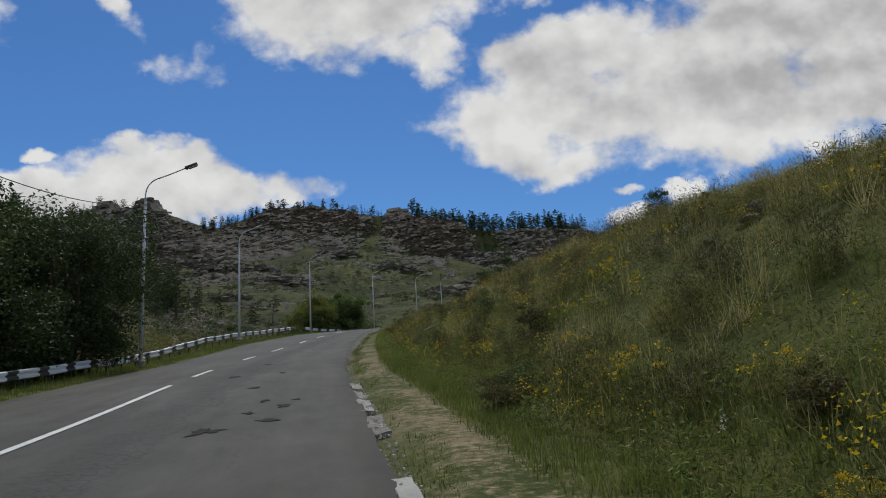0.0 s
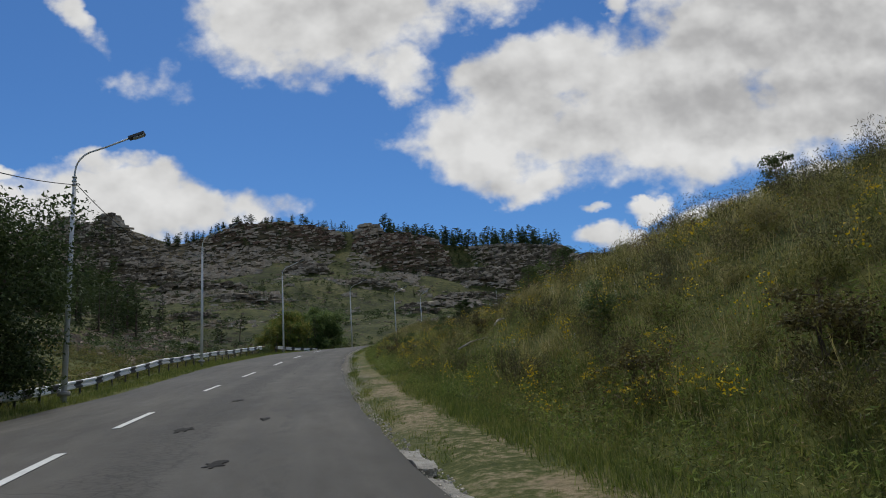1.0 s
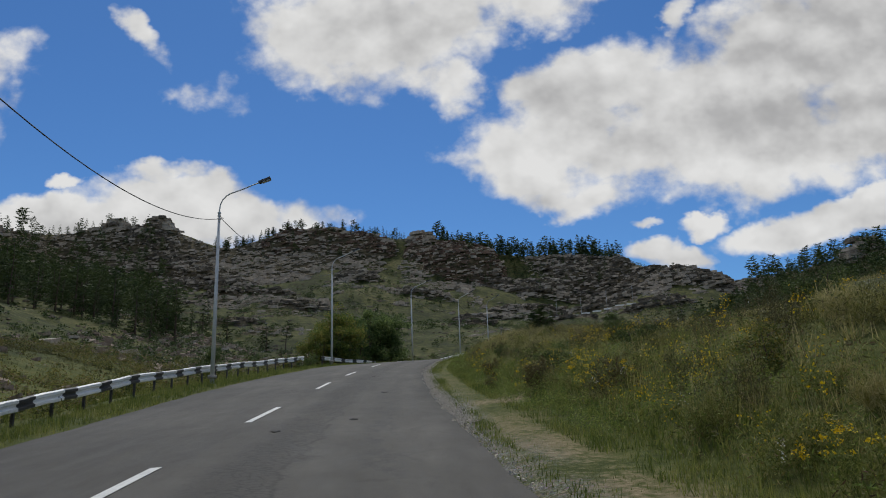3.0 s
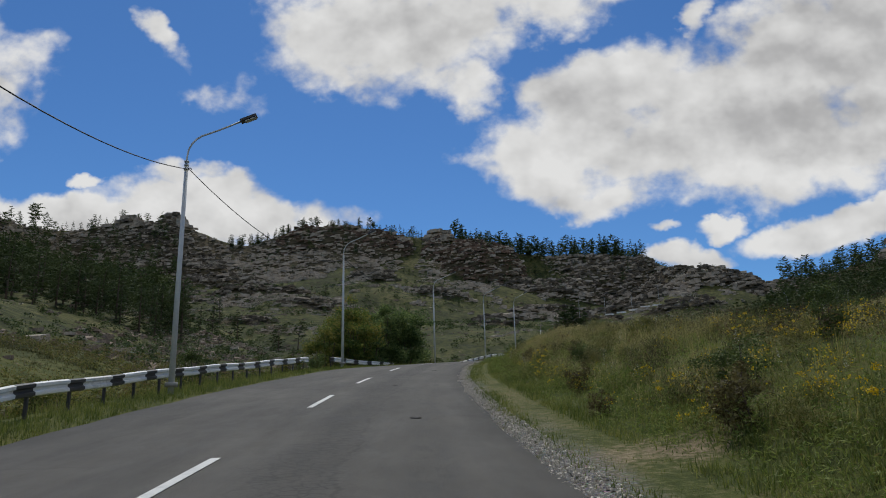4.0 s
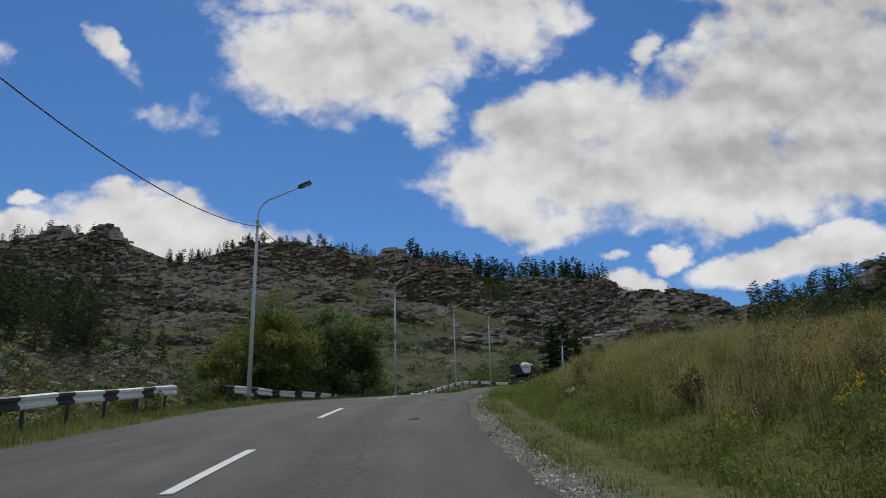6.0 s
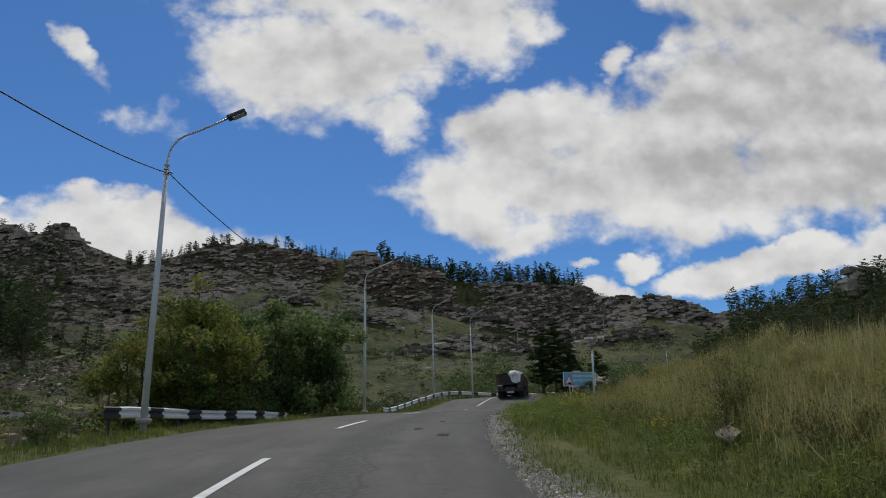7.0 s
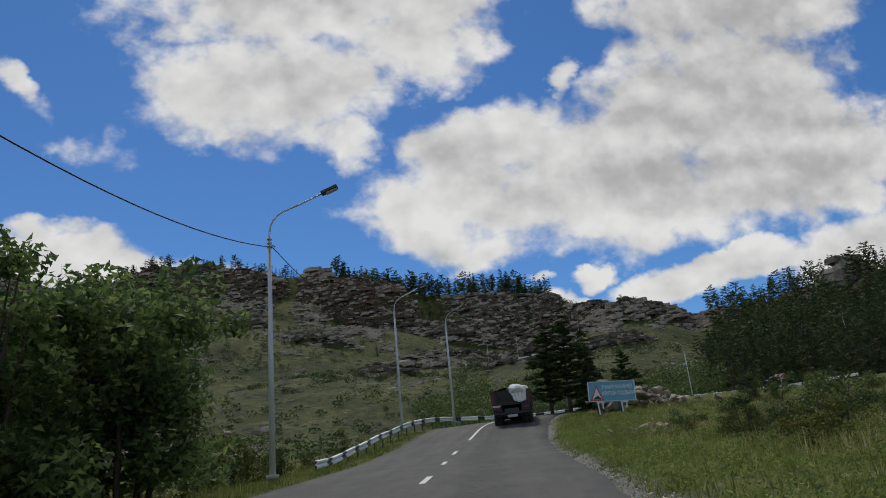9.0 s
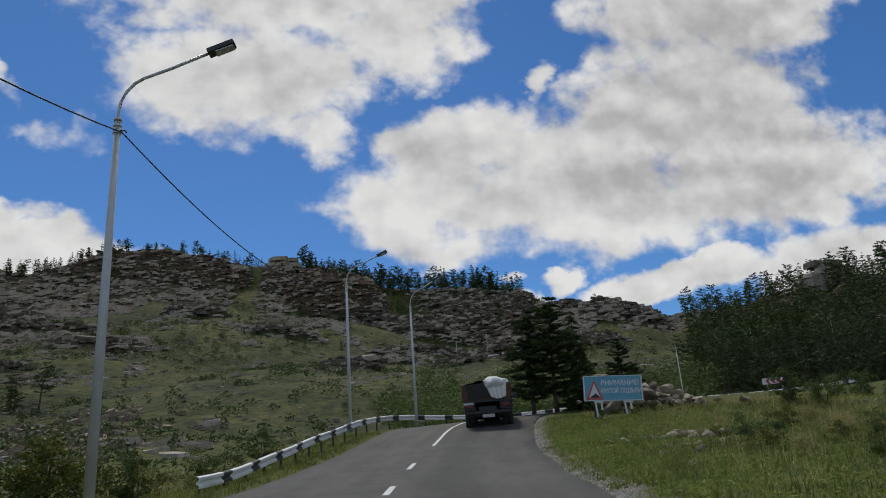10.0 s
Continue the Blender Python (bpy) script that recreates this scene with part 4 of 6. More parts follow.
    for sx in (-1, 1):
        arm = part("mirror_arm", tube(bmesh.new(), [(sx * 1.17, 6.9, 2.3), (sx * 1.42, 6.85, 2.35)], 0.02, 6), STEEL, car)
        part("mirror", box(bmesh.new(), (0.2, 0.05, 0.36), (sx * 1.45, 6.83, 2.3), bevel=0.02), STEEL, arm)
    return car


k = on_road(147.3)
spot, _ = road_point(ALONG[k], 2.15)
lorry((spot.x, spot.y, spot.z + 0.01), math.degrees(math.atan2(-TANGENT[k + 3, 0], TANGENT[k + 3, 1])) + 5)

# far lamps and rail on the upper bends
for n, (x, y) in enumerate(((42.0, 179.3), (88, 232), (99, 224), (56, 338), (66, 337), (76, 334), (86, 331))):
    lamp_post((x, y, height(x, y), 200 + 25 * n), label="distant thin street lamp on the upper bends").scale = (0.7, 0.7, 0.80 if n == 0 else 1.0)
upper = thing("upper_guard_rail", "distant white guard rail on the hillside bend", "guard rail", "guard rails")
for n in range(9):
    x = 50 + 4.4 * n
    y = 342 - 0.3 * 4.4 * n
    part("beam", box(bmesh.new(), (3.6, 0.08, 0.6), (x, y, height(x, y) + 0.7), (0, 0, -17), 0.02), WHITE, upper)
    part("post", box(bmesh.new(), (0.14, 0.14, 1.2), (x, y + 0.1, height(x, y) + 0.3), (0, 0, -17), 0.01), BLACK, upper)

# dark patches of fresh tar and old repairs
patch_rng = random.Random(9)
for y, off, long, wide in ((20.4, -0.2, 1.1, 0.35), (23.6, 2.2, 1.7, 0.42), (24.6, 3.0, 1.1, 0.30), (25.6, 2.6, 0.8, 0.22), (26.6, 3.1, 1.3, 0.26), (27.8, 2.7, 1.2, 0.2), (28.4, 3.3, 0.7, 0.18), (30.6, 2.2, 1.1, 0.3), (35.4, 1.3, 1.5, 0.30), (36.2, 2.6, 0.9, 0.2),
                           (41.0, 1.6, 1.6, 0.28), (53.2, 0.9, 0.7, 0.2), (54.6, 2.2, 1.0, 0.2), (64.5, 2.6, 1.0, 0.25), (75.0, 1.6, 0.8, 0.18), (86.8, 2.4, 1.1, 0.22), (96.0, 2.9, 1.4, 0.3), (98.4, 2.2, 1.0, 0.2), (101.0, 2.6, 0.7, 0.15)):
    bm = bmesh.new()
    a = along_of(y)
    ring = []
    for n in range(22):
        ang = 2 * math.pi * n / 22
        r = 0.75 + 0.95 * noise.noise(Vector((math.cos(ang) * 1.9, math.sin(ang) * 1.9, y))) + patch_rng.uniform(-0.06, 0.06)
        ring.append(bm.verts.new(road_point(a + math.sin(ang) * r * long * 0.26, off + math.cos(ang) * r * wide * 0.55, 0.005)[0]))
    face = bm.faces.new(ring)
    made = bmesh.ops.extrude_face_region(bm, geom=[face])
    bmesh.ops.translate(bm, verts=[g for g in made["geom"] if isinstance(g, bmesh.types.BMVert)], vec=(0, 0, 0.004))
    bmesh.ops.recalc_face_normals(bm, faces=bm.faces[:])
    part("tar_patch", bm, PATCH, road)

# ---------------------------------------------------------------- rocks
rng = np.random.default_rng(7)


def slab_shapes(at, size, thick, turn, tilt_x, tilt_y, sides=5):
    """Flat broken slabs: prisms with an uneven outline and slanted tops, as triangles."""
    n = len(at)
    ang = np.linspace(0, 2 * np.pi, sides, endpoint=False)[None, :] + rng.uniform(-0.28, 0.28, (n, sides)) + turn[:, None]
    rad = rng.uniform(0.72, 1.18, (n, sides))
    ux, uy = np.cos(ang) * rad * size[:, None, 0], np.sin(ang) * rad * size[:, None, 1]
    c, s = np.cos(turn)[:, None], np.sin(turn)[:, None]
    ring_x, ring_y = c * ux - s * uy, s * ux + c * uy
    out = []
    for k, f in ((0, 1.04), (1, 0.94)):
        z = (-0.6, 0.5)[k] * thick[:, None] + rng.uniform(-0.09, 0.09, (n, sides)) * thick[:, None]
        out.append(np.stack([ring_x * f, ring_y * f, z + ring_x * tilt_x[:, None] + ring_y * tilt_y[:, None]], -1))
    top = out[1].mean(1, keepdims=True) + np.stack([0 * thick, 0 * thick, 0.06 * thick], -1)[:, None]
    verts = np.concatenate([*out, top], 1) + at[:, None]
    faces = []
    for k in range(sides):
        j = (k + 1) % sides
        faces += [(k, j, sides + j), (k, sides + j, sides + k), (sides + k, sides + j, 2 * sides)]
    m = 2 * sides + 1
    faces = (np.array(faces)[None] + (np.arange(n) * m)[:, None, None]).reshape(-1, 3)
    return verts.reshape(-1, 3), faces


def spread(count, x0, x1, y0, y1):
    return rng.uniform(x0, x1, count), rng.uniform(y0, y1, count)


def hillside_slabs(name, label, count, x0, x1, y0, y1, floor, sizes, mat=ROCK):
    x, y = spread(count * 6, x0, x1, y0, y1)
    z, rocky, _, _, far = land(x, y)
    clear = np.abs(beside(x, y)[0]) > 11
    patch = rocky + (0.30 * fbm(x, y, 17, 3, 77) + 0.55 * fbm(x, y, 7, 2, 76)) * far
    keep = np.flatnonzero((patch > floor) & clear)[:count]
    x, y, z = x[keep], y[keep], z[keep]
    n = len(x)
    width = rng.uniform(*sizes, n) * (0.6 + 1.1 * rng.random(n) ** 2)
    size = np.stack([width * rng.uniform(0.8, 1.5, n), width * rng.uniform(0.45, 0.8, n)], 1)
    thick = width * rng.uniform(0.22, 0.6, n)
    at = np.stack([x, y, z + rng.uniform(-0.2, 0.5, n) * thick], 1)
    v, f = slab_shapes(at, size, thick, rng.normal(0, 0.4, n), 0.08 + rng.normal(0, 0.10, n), rng.normal(0.05, 0.12, n))
    return tagged(sheet(name, v, f, mat, smooth=False), label, "rock", kind="stuff")


ROCK_RED = mottled("reddish layered rock", [(0, (0.055, 0.036, 0.023)), (0.4, (0.195, 0.126, 0.086)), (0.7, (0.315, 0.220, 0.160)), (1, (0.43, 0.34, 0.26))], 0.35, 0.92, 5.0, 0.8, 0.25, vary=0.3)


def crag_slabs(name, label, red, mat):
    """Courses of broken slabs laid over the crags, long sides across the slope."""
    px, py = [], []
    for cx, cy, rx, ry, tall, tint in OUTCROPS:
        if tint == red:
            n = int(rx * ry * (1.9 if tall > 3.5 else 1.2))
            r, a = np.sqrt(rng.random(n)) * 1.02, rng.uniform(0, 2 * np.pi, n)
            px.append(cx + rx * r * np.cos(a))
            py.append(cy + ry * r * np.sin(a))
    x, y = np.concatenate(px), np.concatenate(py)
    z, bare = land(x, y)[:2]
    keep = bare + 0.35 * fbm(x, y, 6, 2, 66) > 0.50
    x, y, z = x[keep], y[keep], z[keep]
    n = len(x)
    width = rng.uniform(0.45, 1.5, n) * (0.6 + 1.3 * rng.random(n) ** 3)
    thick = rng.uniform(0.35, 0.95, n)
    at = np.stack([x, y - 0.3, z + rng.uniform(-0.3, 0.55, n)], 1)
    v, f = slab_shapes(at, np.stack([width * rng.uniform(1.0, 1.9, n), width * 0.7], 1), thick, rng.normal(0, 0.3, n), 0.09 + rng.normal(0, 0.13, n), rng.normal(0.04, 0.13, n))
    return tagged(sheet(name, v, f, mat, smooth=False), label, "rock", kind="stuff")


crag_slabs("red_crags", "reddish broken rock courses of the crags under the ridge", 1, ROCK_RED)
crag_slabs("grey_crags", "grey weathered rock courses standing out of the slope", 0, ROCK)
hillside_slabs("cliff_rocks", "layered brown-grey rock ledges on the ridge", 10500, -220, 190, 330, 442, 0.36, (0.55, 1.7))
SCREE = mottled("rusty scree", [(0, (0.085, 0.060, 0.042)), (0.45, (0.215, 0.160, 0.115)), (1, (0.40, 0.325, 0.25))], 0.9, 0.92, 6.0, 0.7, 0.06)
near_x, near_y = spread(11000, -105, -13, 45, 240)
near_off = beside(near_x, near_y)[0]
near_keep = (fbm(near_x, near_y, 14, 3, 79) + 0.3 * fbm(near_x, near_y, 4, 2, 80) > 0.03) & (near_off < -10.5)
near_x, near_y = near_x[near_keep], near_y[near_keep]
near_w = rng.uniform(0.15, 0.6, len(near_x)) * (0.8 + 0.35 * ease(near_y, 90, 200)) * (0.6 + 1.2 * rng.random(len(near_x)) ** 3)
tagged(sheet("roadside_rocks", *slab_shapes(np.stack([near_x, near_y, land(near_x, near_y)[0] + 0.05 * near_w], 1), np.stack([near_w * 1.3, near_w * 0.8], 1), near_w * rng.uniform(0.3, 0.75, len(near_x)),
                                           rng.uniform(0, 6, len(near_x)), rng.normal(0.05, 0.22, len(near_x)), rng.normal(0, 0.22, len(near_x))), SCREE, smooth=False), "broken rocks on the slope behind the guard rail", "rock", kind="stuff")
hillside_slabs("slope_rocks", "broken flat rocks scattered on the grassy slope", 6000, -170, 140, 120, 425, 0.30, (0.35, 1.3))
hillside_slabs("loose_stones", "small loose stones strewn over the green slope", 3200, -120, 120, 150, 420, 0.02, (0.22, 0.75), BOULDER)


def rock_stack(at, wide, tall, courses, seed, label):
    """A tor of piled slabs on the ridge."""
    local = np.random.default_rng(seed)
    stack = thing("rock_stack", label, "rock", at=at)
    z = -2.0
    for n in range(courses):
        f = n / (courses - 1)
        step = (tall + 2.0) / courses
        span = wide * (1.0 - 0.62 * f ** 1.3 + 0.10 * local.normal())
        pieces = 3 if f < 0.7 else 2
        for p in range(pieces):
            off = (p - (pieces - 1) / 2) * span / pieces * 1.1 + local.normal() * 0.5
            v, fcs = slab_shapes(np.array([[off, local.normal() * 0.7, z]]), np.array([[span / pieces * 0.8, span * 0.26]]), np.array([step * 1.25]),
                                 np.array([local.normal() * 0.12]), np.array([0.03 + local.normal() * 0.03]), np.array([local.normal() * 0.03]))
            sheet("slab", v, fcs, ROCK, stack, smooth=False)
        z += step
    return stack


rock_stack((-142, 431, height(-142, 431)), 16, 6.5, 7, 1, "tall tor of piled flat slabs on the ridge")
rock_stack((1.5, 434.5, height(1.5, 434.5)), 15, 5.5, 6, 2, "reddish rock tor standing above the ridge")
rock_stack((-165, 430, height(-165, 430)), 17, 5, 5, 3, "low rock tor with pines beside it")
rock_stack((116, 350, height(116, 350)), 16, 2.5, 4, 4, "rounded rock outcrop at the saddle")
rock_stack((126, 349, height(126, 349)), 14, 2.5, 4, 5, "rounded rock outcrop at the saddle")
rock_stack((164, 297, height(164, 297)), 18, 8, 7, 6, "dark rock knob rising out of the forest")



def boulder(x, y, wide, seed, parent=None, sink=0.3, mat=None):
    bm = bmesh.new()
    bmesh.ops.create_icosphere(bm, subdivisions=2, radius=1.0)
    local = random.Random(seed)
    cuts = [(Vector((local.gauss(0, 1), local.gauss(0, 1), local.gauss(0, 1))).normalized(), local.uniform(0.30, 0.62)) for _ in range(10)]
    for v in bm.verts:
        for way, far in cuts:
            over = v.co.dot(way) - far
            if over > 0:
                v.co -= way * over * 0.92
        v.co += 0.07 * noise.noise_vector(v.co * 2.3 + Vector((seed, 0, 0)))
    tall = wide * local.uniform(0.38, 0.68)
    m = pose(x, y, height(x, y) + tall * (0.5 - sink), local.uniform(-18, 18), local.uniform(-18, 18), local.uniform(0, 360)) @ Matrix.Diagonal((wide * 0.6, wide * 0.45, tall * 0.6, 1))
    bm.transform(m)
    return part("boulder", bm, mat or BOULDER, parent)


pile = thing("rock_pile", "heap of pale tumbled boulders behind the blue board", "rocks")
local = random.Random(4)
for n in range(110):
    f = n / 109
    x = 18.6 + 5.4 * f + local.gauss(0, 0.6)
    y = 147.2 - 1.4 * f + local.gauss(0, 0.9)
    b = boulder(x, y, local.choice((0.45, 0.55, 0.7, 0.9, 1.2)) * (1.15 - 0.3 * f), 100 + n, pile, 0.25)
    b.location.z += 1.7 * max(0, 1 - 1.25 * f) * local.random() + 0.15
scree = thing("scree", "loose grey stones spilling down the grassy slope", "rocks")
for n in range(64):
    boulder(16.6 + local.gauss(0, 1.1) - 0.04 * n, 135.0 - 0.10 * n + local.gauss(0, 1.0), local.uniform(0.2, 0.62), 400 + n, scree, 0.25)
for n, (x, y, wide) in enumerate(((3.2, 88.6, 0.55), (6.3, 95.5, 0.5), (4.6, 95.0, 0.4), (4.9, 84.0, 0.45), (7.8, 58.8, 0.7), (8.6, 40.0, 0.6), (11.2, 125.5, 0.3))):
    tagged(boulder(x, y, wide, 300 + n), "pale stone half sunk in the grass", "stone", "stones in the grass")

# ---------------------------------------------------------------- foliage
NEEDLE = leafy("pine needles", [(0, (0.031, 0.050, 0.016)), (0.5, (0.060, 0.090, 0.028)), (1, (0.108, 0.146, 0.048))], 0.7, 0.5, 0.2)
LEAF_DARK = leafy("dark leaves", [(0, (0.048, 0.074, 0.021)), (0.5, (0.095, 0.136, 0.036)), (1, (0.175, 0.222, 0.062))], 0.8, 0.5, 0.2)
LEAF_WARM = leafy("yellowing leaves", [(0, (0.048, 0.070, 0.016)), (0.5, (0.110, 0.140, 0.028)), (0.8, (0.19, 0.19, 0.036)), (1, (0.27, 0.22, 0.045))], 0.7, 0.6, 0.25)
BARK = mottled("bark", [(0, (0.045, 0.033, 0.025)), (1, (0.14, 0.10, 0.075))], 3.0, 0.9, 6.0, 0.6, 0.03)


def leaf_cards(at, size, aspect=0.5, droop=0.0, up=0.0, seed=1):
    """Many small pointed leaves, each turned its own way."""
    g = np.random.default_rng(seed)
    n = len(at)
    size = np.broadcast_to(size, n)[:, None]
    a = g.normal(size=(n, 3))
    a[:, 2] = a[:, 2] * 0.6 - droop + up
    a /= np.linalg.norm(a, axis=1)[:, None]
    b = np.cross(a, g.normal(size=(n, 3)))
    b /= np.linalg.norm(b, axis=1)[:, None]
    c = np.cross(a, b)
    v = np.stack([at - a * size * 0.55 - b * size * aspect * 0.2, at + b * size * aspect * 0.75 + c * size * 0.08, at + a * size * 0.6 - b * size * aspect * 0.3], 1)
    return v.reshape(-1, 3), np.arange(3 * n).reshape(-1, 3)


def needle_sprays(at, along, size, aspect, seed):
    """Narrow pointed sprays that follow their branch, fanned out a little."""
    g = np.random.default_rng(seed)
    a = along + g.normal(size=at.shape) * np.array([0.42, 0.42, 0.30])
    a /= np.linalg.norm(a, axis=1)[:, None]
    b = np.cross(a, g.normal(size=at.shape) + np.array([0, 0, 1.2]))
    b /= np.linalg.norm(b, axis=1)[:, None]
    s = size[:, None]
    v = np.stack([at - a * s * 0.45 - b * s * aspect * 0.5, at - a * s * 0.35 + b * s * aspect * 0.5, at + a * s * 0.6], 1)
    return v.reshape(-1, 3), np.arange(3 * len(at)).reshape(-1, 3)


def conifer(tall, kind, seed, dense=1.0, fine=1.0):
    """Trunk, limbs and needle sprays of a pine or spruce of that height; returns the meshes' data."""
    g = np.random.default_rng(seed)
    bm = bmesh.new()
    lean = g.normal(size=2) * 0.03 * tall
    line = [(lean[0] * f * f, lean[1] * f * f, tall * f) for f in np.linspace(0, 1, 7)]
    line[0] = (0, 0, -0.4)
    tube(bm, line, [0.022 * tall * (1 - 0.93 * f) + 0.01 for f in np.linspace(0, 1, 7)], 5)
    low = {"spruce": 0.04, "pine": 0.16, "tall": 0.38}[kind]
    sprays, ways = [], []
    whorls = int((11 if kind != "tall" else 7) * dense)
    for w_ in range(whorls):
        f = low + (0.98 - low) * (w_ + g.uniform(-0.3, 0.3)) / (whorls - 1)
        f = min(max(f, low), 0.985)
        t = (f - low) / (1 - low)
        if kind == "spruce":
            reach = tall * 0.25 * (1 - t) ** 0.8 + 0.12
        elif kind == "pine":
            reach = tall * 0.22 * (0.45 + 0.75 * math.sin(math.pi * min(1, t * 0.85 + 0.12))) * (1 - 0.6 * t * t)
        else:
            reach = tall * 0.19 * (0.5 + math.sin(math.pi * (t * 0.8 + 0.15)))
        for b in range(g.integers(4, 7)):
            if g.random() < 0.12:
                continue
            ang, r = g.uniform(0, 2 * math.pi), reach * g.uniform(0.6, 1.18)
            dip = {"spruce": -0.28, "pine": 0.10, "tall": 0.18}[kind] + g.normal() * 0.12
            root = Vector((lean[0] * f * f, lean[1] * f * f, tall * f))
            tip = root + Vector((math.cos(ang) * r, math.sin(ang) * r, dip * r))
            if fine <= 1.0 and b % 2:
                pass
            elif fine <= 1.0:
                tube(bm, [root, tip], [0.006 * tall * (1 - 0.7 * t) + 0.004, 0.004], 3, False)
            else:
                tube(bm, [root, root.lerp(tip, 0.5) + Vector((0, 0, 0.05 * r)), tip], [0.006 * tall * (1 - 0.7 * t) + 0.004, 0.004 * tall * (1 - 0.7 * t) + 0.003, 0.004], 3, False)
            m = max(7, int(r * 13 * dense * fine))
            s = g.beta(1.7, 1.0, m)
            p = np.array(root)[None] + s[:, None] * np.array(tip - root)[None]
            p += g.normal(size=(m, 3)) * np.array([0.13, 0.13, 0.06]) * (0.35 + 0.8 * r * 0.45)
            sprays.append(p)
            ways.append(np.repeat(np.array((tip - root).normalized())[None], m, 0))
    me = bpy.data.meshes.new("trunk")
    bm.to_mesh(me)
    bm.free()
    me.materials.append(BARK)
    at = np.concatenate(sprays)
    size = g.uniform(0.55, 1.15, len(at)) * (0.085 * tall ** 0.75 / fine ** 0.5 + 0.14) * (1.0 if fine > 2 else 0.78)
    v, f = needle_sprays(at, np.concatenate(ways), size * 1.25, 0.27 if fine > 2 else 0.28 if fine > 0.7 else 0.36, seed)
    crown = sheet("crown", v, f, NEEDLE, smooth=False)
    data = crown.data
    bpy.data.objects.remove(crown)
    return me, data


def plant_tree(shape, x, y, scale, turn, label, group="", z=None, name="pine_tree", category="tree"):
    trunk, crown = shape
    ob = thing(name, label, category, group, at=(x, y, (height(x, y) if z is None else z) - 0.1), turn=turn)
    ob.scale = (scale, scale, scale)
    for key, me in (("trunk", trunk), ("crown", crown)):
        child = new(key, me)
        child.parent = ob
    return ob


FAR_PINES = [conifer(9, "spruce", 1, 1.3, 1.0), conifer(10, "pine", 2, 1.3, 1.0), conifer(10.5, "tall", 3, 1.4, 1.0), conifer(8, "pine", 4, 1.3, 1.0), conifer(10, "spruce", 5, 1.3, 1.0)]
MASSED_PINES = [conifer(9, "spruce", 61, 1.15, 0.62), conifer(10, "pine", 62, 1.1, 0.62), conifer(10.5, "tall", 63, 1.3, 0.62), conifer(8, "pine", 64, 1.1, 0.62), conifer(10, "spruce", 65, 1.15, 0.62)]
WOOD_PINES = [conifer(9, "spruce", 71, 1.5, 1.9), conifer(10, "pine", 72, 1.4, 1.9), conifer(10, "spruce", 73, 1.5, 1.9)]
tree_rng = np.random.default_rng(11)


def forest(points, group, label, low=0.75, high=1.25, kinds=(0, 1, 2, 3, 4), shapes=FAR_PINES):
    zs = land(np.array([p[0] for p in points]), np.array([p[1] for p in points]))[0]
    for (x, y), z in zip(points, zs):
        plant_tree(shapes[tree_rng.choice(kinds)], x, y, tree_rng.uniform(low, high), tree_rng.uniform(0, 360), label, group, z - 0.2)


def joined_forest(points, name, label, low=0.75, high=1.25):
    """Trees too many to tell apart, as one mesh of trunks and crowns."""
    zs = land(np.array([p[0] for p in points]), np.array([p[1] for p in points]))[0]
    verts, faces, n = [], [], 0
    for (x, y), z in zip(points, zs):
        crown = MASSED_PINES[tree_rng.integers(0, 5)][1]
        co = np.empty(len(crown.vertices) * 3, np.float32)
        crown.vertices.foreach_get("co", co)
        co = co.reshape(-1, 3, 3)
        if y > 245:                       # far trees: fewer, broader sprays
            co = co[::2]
            heart = co.mean(1, keepdims=True)
            co = heart + (co - heart) * 1.35
        co = co.reshape(-1, 3) * tree_rng.uniform(low, high)
        a = tree_rng.uniform(0, 6.28)
        verts.append(np.stack([co[:, 0] * math.cos(a) - co[:, 1] * math.sin(a) + x, co[:, 0] * math.sin(a) + co[:, 1] * math.cos(a) + y, co[:, 2] + z - 0.2], 1))
        faces.append(np.arange(len(co)).reshape(-1, 3) + n)
        n += len(co)
    return tagged(sheet(name, np.concatenate(verts), np.concatenate(faces), NEEDLE, smooth=False), label, "forest", kind="stuff")


def scatter(count, x0, x1, y0, y1, gap, test):
    """Random places at least gap apart that pass the test."""
    out = []
    for _ in range(count * 30):
        p = (tree_rng.uniform(x0, x1), tree_rng.uniform(y0, y1))
        if len(out) < count and test(*p) and all((p[0] - q[0]) ** 2 + (p[1] - q[1]) ** 2 > gap * gap for q in out):
            out.append(p)
    return out


lump = lambda x, y, size, seed: float(fbm(np.array([x]), np.array([y]), size, 3, seed)[0])
ridge_pines = [(x, 437 + tree_rng.uniform(-4, 8)) for x in tree_rng.uniform(-114, -82, 40)]
ridge_pines += [(x, 436 + tree_rng.uniform(-3, 9)) for x in tree_rng.uniform(-84, -8, 60)]
forest(ridge_pines, "pines along the ridge", "small dark pine on the rocky ridge", 0.45, 0.85, shapes=MASSED_PINES)
joined_forest([(x, 434 + tree_rng.uniform(-9, 9)) for x in tree_rng.uniform(12, 110, 60)], "brow_forest", "taller dark pines standing along the ridge", 0.7, 1.15)
crag_pines = list(zip(tree_rng.uniform(16, 118, 44), tree_rng.uniform(398, 432, 44))) + list(zip(tree_rng.uniform(-90, -20, 22), tree_rng.uniform(418, 434, 22)))
joined_forest(crag_pines, "crag_forest", "small dark pines scattered among the crags", 0.35, 0.7)
joined_forest([(x, 436 + tree_rng.uniform(-10, 12)) for x in tree_rng.uniform(10, 112, 170)], "ridge_forest", "dark band of pines along the ridge", 0.75, 1.15)
joined_forest([(x, 428 + tree_rng.uniform(-2, 12)) for x in tree_rng.uniform(-215, -150, 30)], "tor_forest", "small dark pines beside the rock tors", 0.5, 0.9)
cols, rows_ = np.meshgrid(np.arange(40, 212, 3.9), np.arange(181, 350, 3.9))
